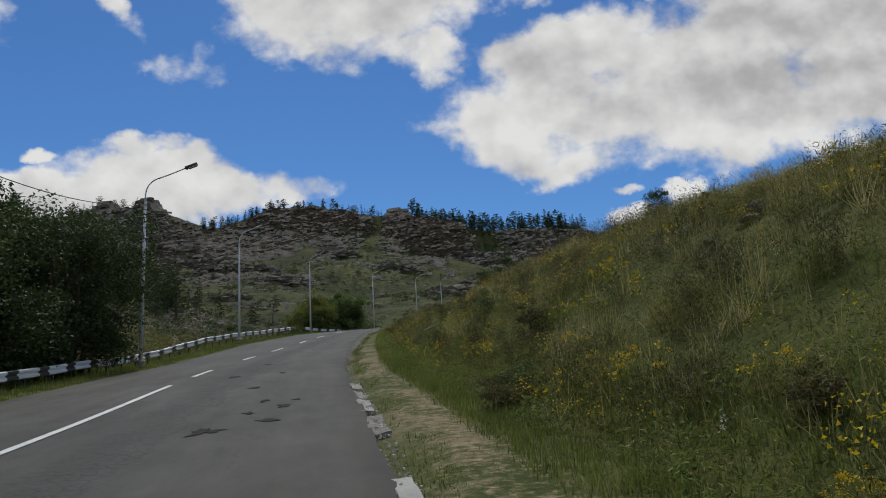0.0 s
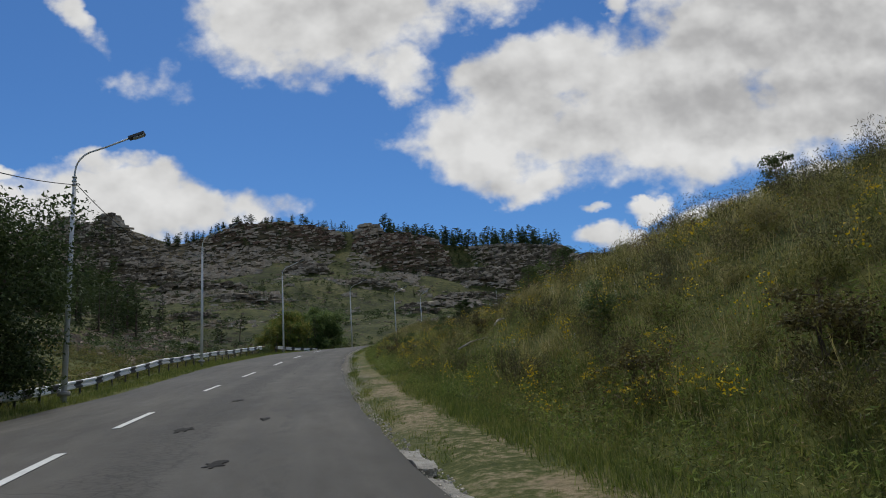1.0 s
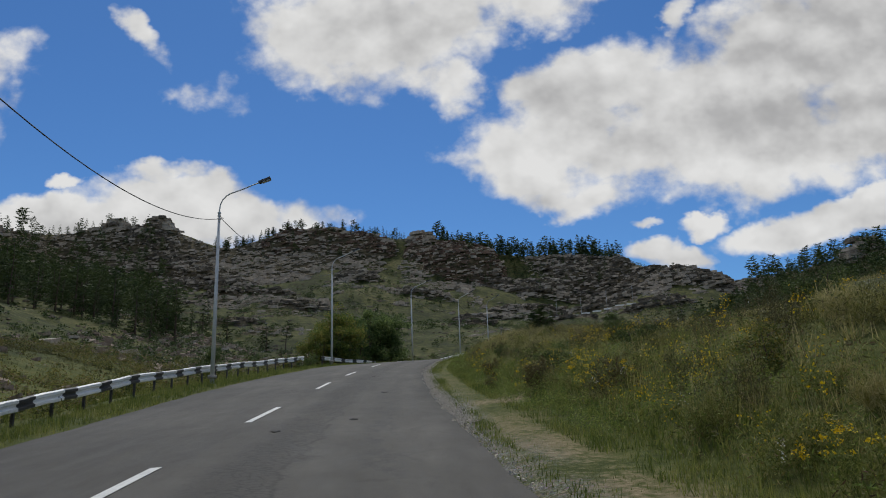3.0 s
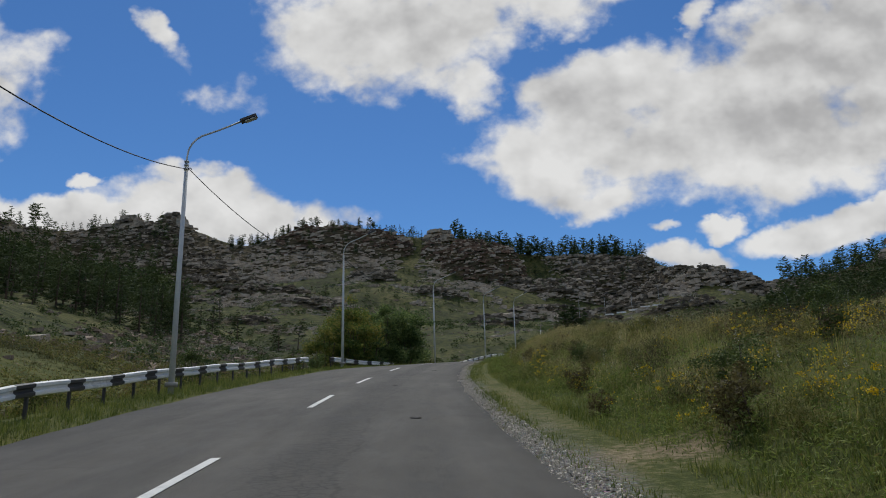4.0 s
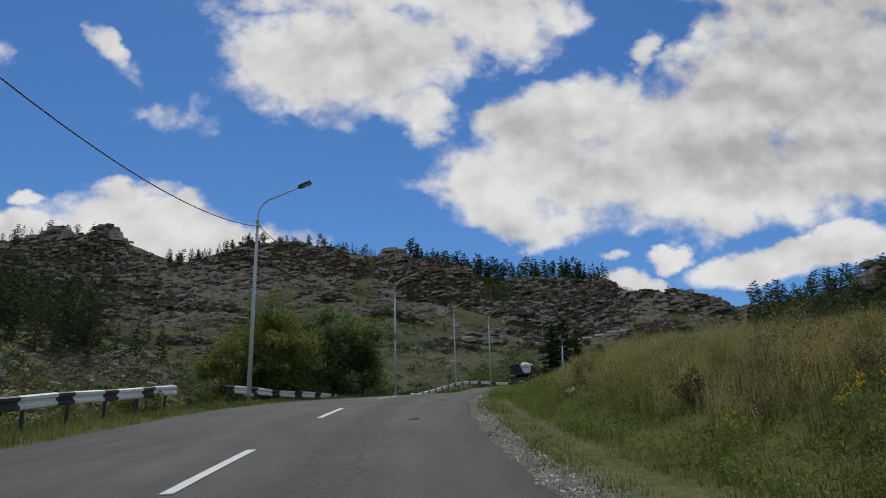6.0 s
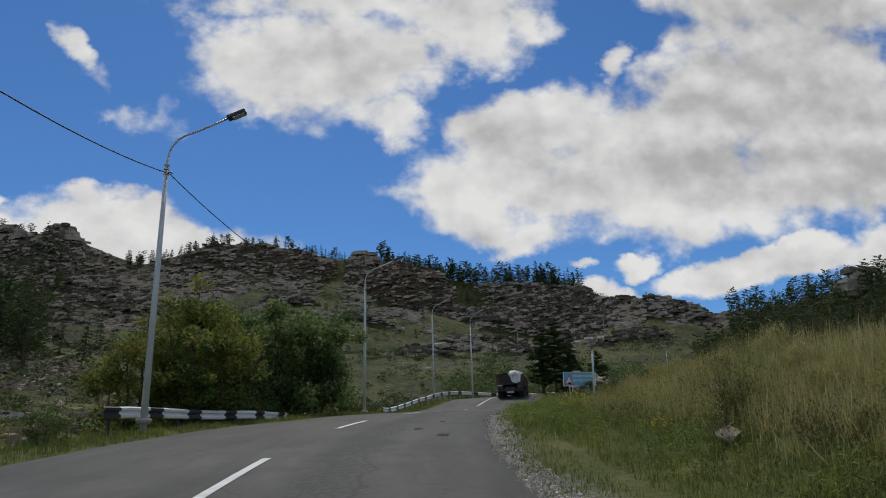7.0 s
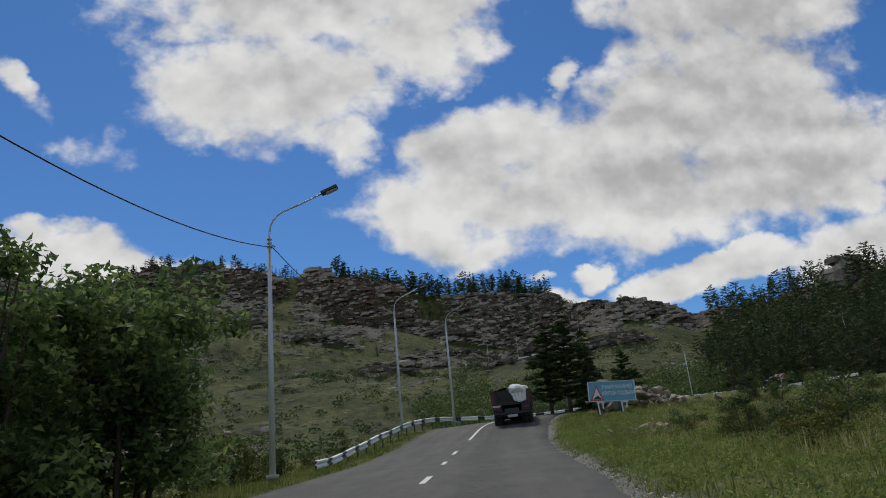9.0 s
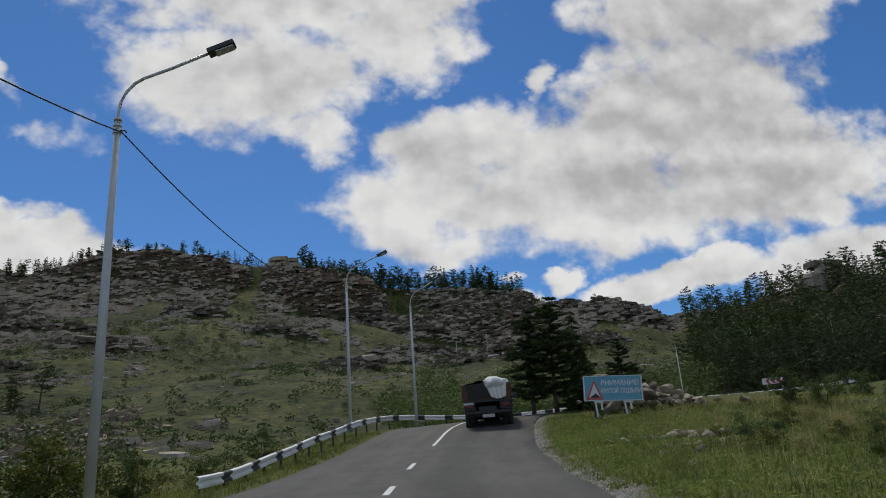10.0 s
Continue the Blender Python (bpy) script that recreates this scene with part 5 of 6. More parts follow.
wood = np.stack([cols.ravel(), rows_.ravel()], 1) + tree_rng.uniform(-1.7, 1.7, (cols.size, 2))
wood = [tuple(p) for p in wood[wood[:, 0] > 3 + 0.59 * (wood[:, 1] - 110) + 6 * fbm(wood[:, 0], wood[:, 1], 25, 3, 3)]]
wood.sort(key=lambda p: math.hypot(p[0], p[1] - 100))
forest(wood[:90], "pine forest on the hill", "dark pine in the forest on the hillside", 0.6, 1.0, (0, 1, 2), WOOD_PINES)
joined_forest(wood[90:], "pine_forest", "dense dark pine forest covering the hill", 0.6, 1.0)
grove = scatter(400, -175, -50, 190, 345, 3.0, lambda x, y: lump(x, y, 30, 8) > -0.22 and x < -0.38 * (y - 58) + 5 * lump(x, y, 12, 9))
grove.sort(key=lambda p: math.hypot(p[0], p[1] - 60))
forest(grove[:70], "pines on the rocky slope", "dark pine on the rocky slope", 0.75, 1.35)
forest([(-76, 302), (-46, 259), (-48, 263), (-104, 351), (-60, 232), (-53, 241), (-66, 262), (-38, 246)], "pines on the rocky slope", "dark pine standing alone on the slope", 0.75, 1.15)
upper_left = scatter(110, -215, -120, 330, 424, 4.0, lambda x, y: x < -0.36 * (y - 58) - 4)
joined_forest(upper_left, "upper_forest", "dark pines below the left tor", 0.7, 1.3)
joined_forest(grove[70:], "slope_forest", "dark pines massed on the rocky slope", 0.75, 1.4)
forest(scatter(12, -70, 70, 200, 400, 9, lambda x, y: lump(x, y, 20, 12) > 0.05), "lone pines on the slope", "small lone pine among the rocks", 0.3, 0.6, (0, 1, 3))

NEAR_PINES = [conifer(10, "spruce", 21, 1.7, 2.6), conifer(10.5, "pine", 22, 1.8, 2.6), conifer(9.5, "spruce", 23, 1.6, 2.6)]
HAIRPIN_PINES = [conifer(10, "pine", 24, 1.9, 3.0), conifer(10, "spruce", 25, 1.9, 3.0)]
for n, (x, y, s) in enumerate(((-17.5, 54.5, 0.9), (-15.5, 50.0, 0.9), (-20, 58, 0.8), (-18.5, 47, 1.0), (-22, 52, 1.0))):
    plant_tree(NEAR_PINES[n % 3], x, y, s, 57 * n, "dense dark pine behind the guard rail", "pines by the road")
for n, (x, y, s) in enumerate(((18.6, 153.4, 0.74), (20.6, 154.3, 0.66), (22.9, 152.6, 0.48), (19.8, 151.8, 0.5), (17.6, 154.8, 0.70))):
    plant_tree(HAIRPIN_PINES[n % 2], x, y, s, 91 * n, "dark spruce beside the blue board", "spruces at the hairpin")
for n, (x, y, s) in enumerate(((34, 152, 0.3), (62, 161, 0.6), (66, 158, 0.8), (59, 155, 0.5), (72, 163, 0.9))):
    plant_tree(NEAR_PINES[(n + 1) % 3], x, y, s, 77 * n, "young dark pine below the upper road", "pines below the upper road")


def broadleaf(tall, wide, seed, mat, leaves=5200, leaf=0.16):
    """A many-stemmed bushy tree: forked limbs and clustered leaves with gaps between the clusters."""
    g = np.random.default_rng(seed)
    bm = bmesh.new()
    tips = []
    for _ in range(max(3, int(wide * 1.6))):
        ang, out = g.uniform(0, 2 * math.pi), g.uniform(0.1, 0.75) * wide / 2
        root = Vector((math.cos(ang) * 0.15 * wide * g.random(), math.sin(ang) * 0.15 * wide * g.random(), -0.3))
        top = Vector((math.cos(ang) * out, math.sin(ang) * out, tall * g.uniform(0.62, 0.97) * (1 - 0.35 * (out / (wide / 2)) ** 2)))
        bend = root.lerp(top, 0.5) + Vector((g.normal() * 0.12, g.normal() * 0.12, 0.1)) * wide * 0.4
        tube(bm, [root, bend, top], [0.012 * tall + 0.015, 0.008 * tall + 0.01, 0.008], 5, False)
        for _ in range(6):
            start = root.lerp(bend, g.uniform(0.35, 1)) if g.random() < 0.5 else bend.lerp(top, g.uniform(0, 0.9))
            a2, r2 = g.uniform(0, 2 * math.pi), g.uniform(0.16, 0.36) * wide
            end = start + Vector((math.cos(a2) * r2, math.sin(a2) * r2, g.uniform(-0.1, 0.5) * r2))
            tube(bm, [start, start.lerp(end, 0.5) + Vector((0, 0, 0.06 * r2)), end], [0.012, 0.009, 0.005], 3, False)
            tips += [end, start.lerp(end, 0.6)]
        tips.append(top)
    me = bpy.data.meshes.new("branches")
    bm.to_mesh(me)
    bm.free()
    me.materials.append(BARK)
    tips = np.array([tuple(p) for p in tips])
    pick = g.integers(0, len(tips), leaves)
    spreads = g.uniform(0.05, 0.13, len(tips)) * wide
    off = g.normal(size=(leaves, 3))
    off *= (g.random(leaves) ** 0.4 / np.linalg.norm(off, axis=1))[:, None] * (1.5 * spreads[pick])[:, None]
    off[:, 2] *= 0.75
    at = tips[pick] + off
    at = at[at[:, 2] > 0.05]
    v, f = leaf_cards(at, g.uniform(0.7, 1.3, len(at)) * leaf, 0.6, 0.25, 0.0, seed)
    crown = sheet("foliage", v, f, mat, smooth=False)
    data = crown.data
    bpy.data.objects.remove(crown)
    return me, data


def plant_bush(shape, x, y, scale, turn, label, group, name="shrub", category="bush"):
    ob = thing(name, label, category, group, at=(x, y, height(x, y) - 0.1), turn=turn)
    ob.scale = (scale, scale, scale)
    for key, me in (("stem", shape[0]), ("foliage", shape[1])):
        child = new(key, me)
        child.parent = ob
    return ob


LEAF_BUSH = leafy("glossy green leaves", [(0, (0.062, 0.102, 0.032)), (0.5, (0.120, 0.180, 0.056)), (1, (0.25, 0.315, 0.105))], 0.8, 0.6, 0.48)
LEAF_TURNING = leafy("turning leaves", [(0, (0.070, 0.112, 0.027)), (0.45, (0.140, 0.195, 0.042)), (0.75, (0.225, 0.250, 0.050)), (1, (0.32, 0.26, 0.065))], 0.7, 0.6, 0.45)
DARK_TREES = [broadleaf(5.4, 5.0, 31, LEAF_BUSH, 12000, 0.17), broadleaf(6.0, 4.6, 32, LEAF_BUSH, 12000, 0.17)]
WARM_TREES = [broadleaf(6.2, 4.4, 33, LEAF_TURNING, 11000, 0.16), broadleaf(7.0, 4.6, 34, LEAF_TURNING, 11000, 0.16)]
for n, (kind, x, y, s) in enumerate(((DARK_TREES[0], -4.1, 118.4, 1.08), (DARK_TREES[1], -5.4, 115.2, 1.0), (DARK_TREES[0], -7.4, 118.8, 1.15), (DARK_TREES[1], -6.9, 112.6, 0.92), (WARM_TREES[0], -7.6, 107.4, 0.85),
                                     (WARM_TREES[1], -8.0, 109.8, 0.95), (WARM_TREES[0], -8.9, 112.4, 1.0), (DARK_TREES[1], -9.6, 116.5, 1.1), (WARM_TREES[1], -9.4, 107.0, 0.7))):
    warm = kind in WARM_TREES
    plant_bush(kind, x, y, s, 67 * n, "bushy tree with yellowing green leaves below the road" if warm else "bushy tree with dark green leaves below the road", "bushy trees beside the rail", "broadleaf_tree", "tree")

ELMS = [broadleaf(9.0, 7.6, 51, NEEDLE, 32000, 0.15), broadleaf(8.6, 7.4, 52, NEEDLE, 32000, 0.15)]
for n, (x, y, s) in enumerate(((-11.2, 46.3, 0.92), (-11.8, 42.0, 1.02), (-12.6, 37.0, 1.05), (-14.8, 46.0, 1.08), (-14.2, 32.0, 1.0), (-16.0, 40.5, 1.1))):
    plant_bush(ELMS[n % 2], x, y, s, 61 * n, "large dark feathery tree overhanging the guard rail", "large trees by the road", "broadleaf_tree", "tree")
SHRUBS = [broadleaf(1.9, 2.2, 41, LEAF_DARK, 4600, 0.068), broadleaf(1.5, 2.0, 42, LEAF_WARM, 4200, 0.064), broadleaf(2.3, 2.0, 43, LEAF_DARK, 4600, 0.070)]
SHRUBS.append(broadleaf(1.3, 1.7, 44, leafy("withered leaves", [(0, (0.065, 0.052, 0.020)), (0.5, (0.125, 0.105, 0.040)), (1, (0.20, 0.18, 0.070))], 0.8, 0.6, 0.35), 3000, 0.06))
for n, (kind, x, y, s) in enumerate(((3, 2.6, 66.8, 0.62), (3, 6.7, 19.2, 0.42), (3, 6.3, 28.6, 0.7), (3, 3.8, 53.5, 0.55), (3, 5.3, 44.8, 0.65), (3, 3.6, 73.0, 0.6), (0, 5.4, 25.4, 0.42), (0, -3.2, 129.8, 1.35), (2, -1.0, 128.6, 0.6), (1, -1.5, 133.5, 0.9), (1, -2.7, 128.2, 1.5), (0, -4.4, 126.6, 1.4), (0, 0.0, 137.0, 0.8), (2, 1.5, 141.5, 0.8), (0, -8.9, 98.2, 0.62), (1, -9.6, 93.6, 0.8), (0, -14.5, 97, 1.2), (2, -14, 88, 1.3), (1, -12.2, 70, 0.8),
                                     (1, 9.9, 113.8, 0.75), (0, 11.6, 115.2, 0.9), (2, 10.6, 117.0, 0.65), (1, 12.9, 113.2, 0.8), (1, 15.6, 131.0, 0.45), (1, 14.0, 126.5, 0.45), (2, 39.5, 155.5, 0.9), (0, 41.2, 155.0, 1.0), (0, 52, 158, 1.2), (1, 20, 134, 0.7), (0, 24, 128, 0.9), (1, 18.5, 124, 0.8),
                                     (3, 3.0, 58.4, 0.75), (3, 2.2, 62.9, 0.5), (2, 5.6, 61.2, 0.48), (0, 5.4, 57.4, 0.5), (2, 7.0, 44.6, 0.58), (0, 7.7, 45.6, 0.68), (2, 8.0, 43.2, 0.55), (0, 7.4, 48.8, 0.45), (3, 3.1, 80.5, 0.55), (0, 3.4, 70.2, 0.5), (3, 5.0, 24.8, 0.5), (3, 5.4, 31.5, 0.6), (0, 6.3, 35.0, 0.5), (3, 9.6, 27.4, 0.6),
                                     (1, 11.4, 119.4, 0.42), (2, 12.8, 121.6, 0.35), (1, 14.6, 122.8, 0.5), (0, 10.8, 116.4, 0.6), (2, 11.9, 118.0, 0.5), (0, 14.3, 127.4, 0.6), (2, 26.2, 141.6, 0.9), (0, 27.4, 141.0, 0.8), (2, 31.4, 142.6, 1.2), (0, 33.2, 141.5, 1.3), (1, 17.4, 128.2, 0.5), (0, 21.5, 131.0, 0.5),
                                     (0, 17.6, 61.5, 1.25), (2, 19.5, 64.0, 1.3), (0, 15.2, 45.0, 0.7), (2, 13.9, 41.0, 0.75), (1, 11.6, 69.0, 0.6), (1, 7.5, 66.5, 0.55), (0, 9.8, 74.0, 0.55), (1, 5.6, 72.0, 0.5), (0, 14.5, 74.0, 0.8), (1, 4.8, 49.5, 0.5), (0, 3.9, 60.5, 0.5), (0, 7.0, 52.0, 0.55))):
    plant_bush(SHRUBS[kind], x, y, s, 47 * n, "low withered brownish shrub on the bank" if kind == 3 else "rounded green shrub in the rough grass" if kind != 1 else "yellow-green shrub in the rough grass", "shrubs")

# ---------------------------------------------------------------- grass, weeds and flowers
GRASS = leafy("green grass", [(0, (0.080, 0.116, 0.024)), (0.5, (0.160, 0.195, 0.043)), (1, (0.29, 0.290, 0.085))], 0.4, 0.5, 0.4)
STRAW = leafy("dry grass", [(0, (0.24, 0.23, 0.075)), (0.5, (0.38, 0.34, 0.14)), (1, (0.52, 0.45, 0.23))], 0.5, 0.6, 0.4)
WEED = leafy("leafy weeds", [(0, (0.050, 0.058, 0.015)), (0.40, (0.130, 0.142, 0.034)), (0.70, (0.235, 0.232, 0.058)), (0.88, (0.29, 0.25, 0.078)), (1, (0.19, 0.135, 0.060))], 0.40, 0.55, 0.35)
TUFT = leafy("sunlit grass", [(0, (0.10, 0.115, 0.028)), (0.5, (0.21, 0.21, 0.060)), (1, (0.40, 0.36, 0.13))], 0.5, 0.6, 0.45)
STRAW_GREEN = leafy("olive grass", [(0, (0.040, 0.048, 0.014)), (0.5, (0.080, 0.086, 0.026)), (1, (0.15, 0.135, 0.054))], 0.25, 0.5, 0.3)
LEAF_HERB = leafy("herb leaves", [(0, (0.085, 0.135, 0.026)), (0.5, (0.165, 0.225, 0.045)), (1, (0.28, 0.32, 0.085))], 0.6, 0.5, 0.4)
# brownish wormwood, with the shadow on its clumps put into the leaf colour
DARK_HERB = leafy("wormwood", [(0, (0.050, 0.050, 0.020)), (0.5, (0.100, 0.098, 0.038)), (1, (0.17, 0.135, 0.066))], 0.6, 0.5, 0.2)
YELLOW = leafy("yellow flowers", [(0, (0.60, 0.40, 0.010)), (0.6, (0.78, 0.55, 0.015)), (1, (0.85, 0.68, 0.05))], 2.0, 0.5, 0.3)


def blades(x, y, per, tall, width, lean=0.35, loose=0.07):
    """Tufts of narrow pointed blades."""
    z = land(x, y)[0]
    n = len(x) * per
    bx = np.repeat(x, per) + rng.normal(0, loose, n)
    by = np.repeat(y, per) + rng.normal(0, loose, n)
    h = np.repeat(tall, per) * rng.uniform(0.55, 1.15, n)
    ang, tilt = rng.uniform(0, 2 * np.pi, n), np.abs(rng.normal(0, lean, n))
    dx, dy = np.cos(ang) * tilt * h, np.sin(ang) * tilt * h
    w = width * rng.uniform(0.7, 1.3, n)
    px, py = -np.sin(ang) * w, np.cos(ang) * w
    base = np.repeat(z, per) - 0.03
    v = np.stack([np.stack([bx - px, by - py, base], 1), np.stack([bx + px, by + py, base], 1), np.stack([bx + dx, by + dy, base + h * (1 - 0.3 * np.minimum(tilt, 1))], 1)], 1)
    return v.reshape(-1, 3), np.arange(3 * n).reshape(-1, 3)


def verge(count, v0, v1, y0, y1, side=1):
    """Places beside the road on the first leg, by distance beyond the asphalt's edge."""
    a = rng.uniform(along_of(y0), along_of(y1), count)
    k = np.clip(np.searchsorted(ALONG, a), 0, len(ALONG) - 1)
    off = rng.uniform(v0, v1, count) + (WIDE[k] if side > 0 else LEFT[k])
    f = a - ALONG[k]
    return MID[k, 0] + TANGENT[k, 0] * f + RIGHT[k, 0] * off * side, MID[k, 1] + TANGENT[k, 1] * f + RIGHT[k, 1] * off * side, off


def join(*meshes):
    verts, faces, n = [], [], 0
    for v, f in meshes:
        verts.append(v)
        faces.append(f + n)
        n += len(v)
    return np.concatenate(verts), np.concatenate(faces)


def meadow(name, label, mat, patches):
    v, f = join(*patches)
    return tagged(sheet(name, v, f, mat, smooth=False), label, "grass", kind="stuff")


def masked(places, keep):
    x, y, off = places
    return x[keep], y[keep], off[keep]


def clumpy(places, size, seed, low):
    n = fbm(places[0], places[1], size, 3, seed)
    return masked(places, n + rng.uniform(-0.25, 0.25, len(n)) > low)


# short green verge, lush strip at the bank's foot, rough bank, field beyond
p1 = clumpy(verge(15000, 0.10, 1.3, 10, 140), 1.5, 51, -0.25)
p2 = clumpy(verge(15000, 1.4, 3.2, 10, 104), 1.2, 56, -0.3)
p10 = verge(9000, 1.25, 3.6, 12, 42)
p3 = clumpy(verge(17000, 2.2, 14.0, 10, 104), 2.6, 52, 0.06)
p4 = verge(7500, 0.3, 1.9, 12, 150, -1)
p5 = clumpy(verge(24000, 0.7, 20.0, 94, 150), 3.0, 53, -0.45)
p6 = clumpy(verge(6500, 1.9, 9.0, 20, 150, -1), 2.0, 54, -0.2)
p7 = clumpy(verge(3000, 0.4, 1.6, 10, 92), 0.8, 59, 0.0)
p8 = clumpy(verge(11000, 5.0, 55.0, 35, 112, -1), 5.0, 57, -0.15)
p9 = clumpy(verge(9000, 4.0, 60.0, 104, 150, -1), 5.0, 58, -0.2)
meadow("slope_grass", "rough olive grass on the slope behind the rail", STRAW_GREEN, [
    blades(p8[0], p8[1], 6, rng.uniform(0.15, 0.5, len(p8[0])), 0.022, 0.6), blades(p9[0], p9[1], 6, rng.uniform(0.15, 0.5, len(p9[0])), 0.025, 0.6)])
meadow("green_grass", "uneven green roadside grass", GRASS, [
    blades(p1[0], p1[1], 5, rng.uniform(0.05, 0.15, len(p1[0])) * np.where(np.abs(p1[2] - 5.3) < 0.42, 0.3, 1.0), 0.008, 0.6), blades(p2[0], p2[1], 7, rng.uniform(0.08, 0.26, len(p2[0])), 0.008, 0.6),
    blades(p3[0], p3[1], 6, rng.uniform(0.14, 0.42, len(p3[0])), 0.008, 0.6), blades(p4[0], p4[1], 7, rng.uniform(0.10, 0.28, len(p4[0])), 0.009),
    blades(p5[0], p5[1], 6, rng.uniform(0.10, 0.30, len(p5[0])), 0.016, 0.9, 0.16), blades(p6[0], p6[1], 6, rng.uniform(0.2, 0.5, len(p6[0])), 0.012),
    blades(p10[0], p10[1], 6, rng.uniform(0.07, 0.24, len(p10[0])), 0.007, 0.6),
    blades(p7[0], p7[1], 5, rng.uniform(0.03, 0.08, len(p7[0])), 0.006)])
s1 = clumpy(verge(36000, 2.7, 15.0, 10, 104), 2.2, 61, 0.12)
s1 = masked(s1, rng.random(len(s1[0])) > 0.55 * (1 - ease(s1[1], 30, 46)))
s2 = clumpy(verge(15000, 3.0, 14.0, 78, 104), 3.0, 62, -0.25)
s3 = clumpy(verge(13000, 2.6, 34.0, 98, 152), 3.0, 63, 0.08)
s4 = clumpy(verge(6000, 14.0, 28.0, 30, 100), 4.0, 64, -0.1)
meadow("dry_grass", "tall dry straw-coloured grass on the bank", STRAW, [
    blades(s1[0], s1[1], 6, rng.uniform(0.2, 0.6, len(s1[0])), 0.0065, 0.55), blades(s2[0], s2[1], 11, rng.uniform(0.35, 0.7, len(s2[0])), 0.0055, 0.5),
    blades(s3[0], s3[1], 7, rng.uniform(0.25, 0.6, len(s3[0])), 0.010, 0.42), blades(s4[0], s4[1], 7, rng.uniform(0.35, 0.7, len(s4[0])), 0.012, 0.42)])


def weeds(places, leaves, tall, wide, leaf, seed, slim=0.28):
    x, y, _ = places
    z = land(x, y)[0]
    n = len(x) * leaves
    h = np.repeat(tall, leaves)
    t = rng.random(n) ** 0.7
    r = np.repeat(wide, leaves) * np.sqrt(rng.random(n)) * (0.45 + 0.75 * np.sin(np.pi * np.clip(t * 0.8 + 0.1, 0, 1)))
    a = rng.uniform(0, 2 * np.pi, n)
    at = np.stack([np.repeat(x, leaves) + r * np.cos(a), np.repeat(y, leaves) + r * np.sin(a), np.repeat(z, leaves) + t * h], 1)
    return leaf_cards(at, rng.uniform(0.6, 1.4, n) * leaf * 1.1, slim, 0.0, 0.5, seed)


w0 = clumpy(verge(3600, 1.6, 4.6, 10, 104), 1.4, 75, -0.05)
w1 = clumpy(verge(8500, 2.0, 15.0, 10, 104), 2.2, 71, -0.12)
w6 = verge(2600, 1.9, 9.0, 13, 36)
w1 = masked(w1, rng.random(len(w1[0])) > 0.7 * ease(w1[1], 76, 86))
w2 = clumpy(verge(3600, 3.0, 26.0, 94, 140), 3.0, 72, -0.05)
w3 = clumpy(verge(2200, 2.2, 10.0, 15, 150, -1), 3.0, 73, 0.0)
w4 = clumpy(verge(2600, 5.0, 50.0, 35, 150, -1), 4.0, 74, 0.0)
meadow("slope_weeds", "dark weeds and low bushes on the slope behind the rail", WEED, [weeds(w4, 55, rng.uniform(0.4, 1.4, len(w4[0])), rng.uniform(0.3, 0.8, len(w4[0])), 0.16, 17)])
w5 = clumpy(verge(2600, 0.5, 9.0, 96, 146), 2.0, 76, -0.15)
meadow("herbs", "bright green leafy herbs at the foot of the bank", LEAF_HERB, [weeds(w5, 30, rng.uniform(0.10, 0.35, len(w5[0])), rng.uniform(0.12, 0.4, len(w5[0])), 0.07, 24), weeds(w0, 40, rng.uniform(0.2, 0.6, len(w0[0])), rng.uniform(0.12, 0.3, len(w0[0])), 0.050, 4, 0.2)])
meadow("weeds", "olive leafy weeds among the grass", WEED, [
    weeds(w1, 40, rng.uniform(0.2, 0.6, len(w1[0])), rng.uniform(0.12, 0.42, len(w1[0])), 0.052, 5, 0.16),
    weeds(w6, 40, rng.uniform(0.2, 0.5, len(w6[0])), rng.uniform(0.15, 0.4, len(w6[0])), 0.046, 25, 0.18),
    weeds(w2, 34, rng.uniform(0.25, 0.7, len(w2[0])), rng.uniform(0.2, 0.5, len(w2[0])), 0.065, 6, 0.18),
    weeds(w3, 34, rng.uniform(0.3, 0.9, len(w3[0])), rng.uniform(0.2, 0.5, len(w3[0])), 0.12, 7)])


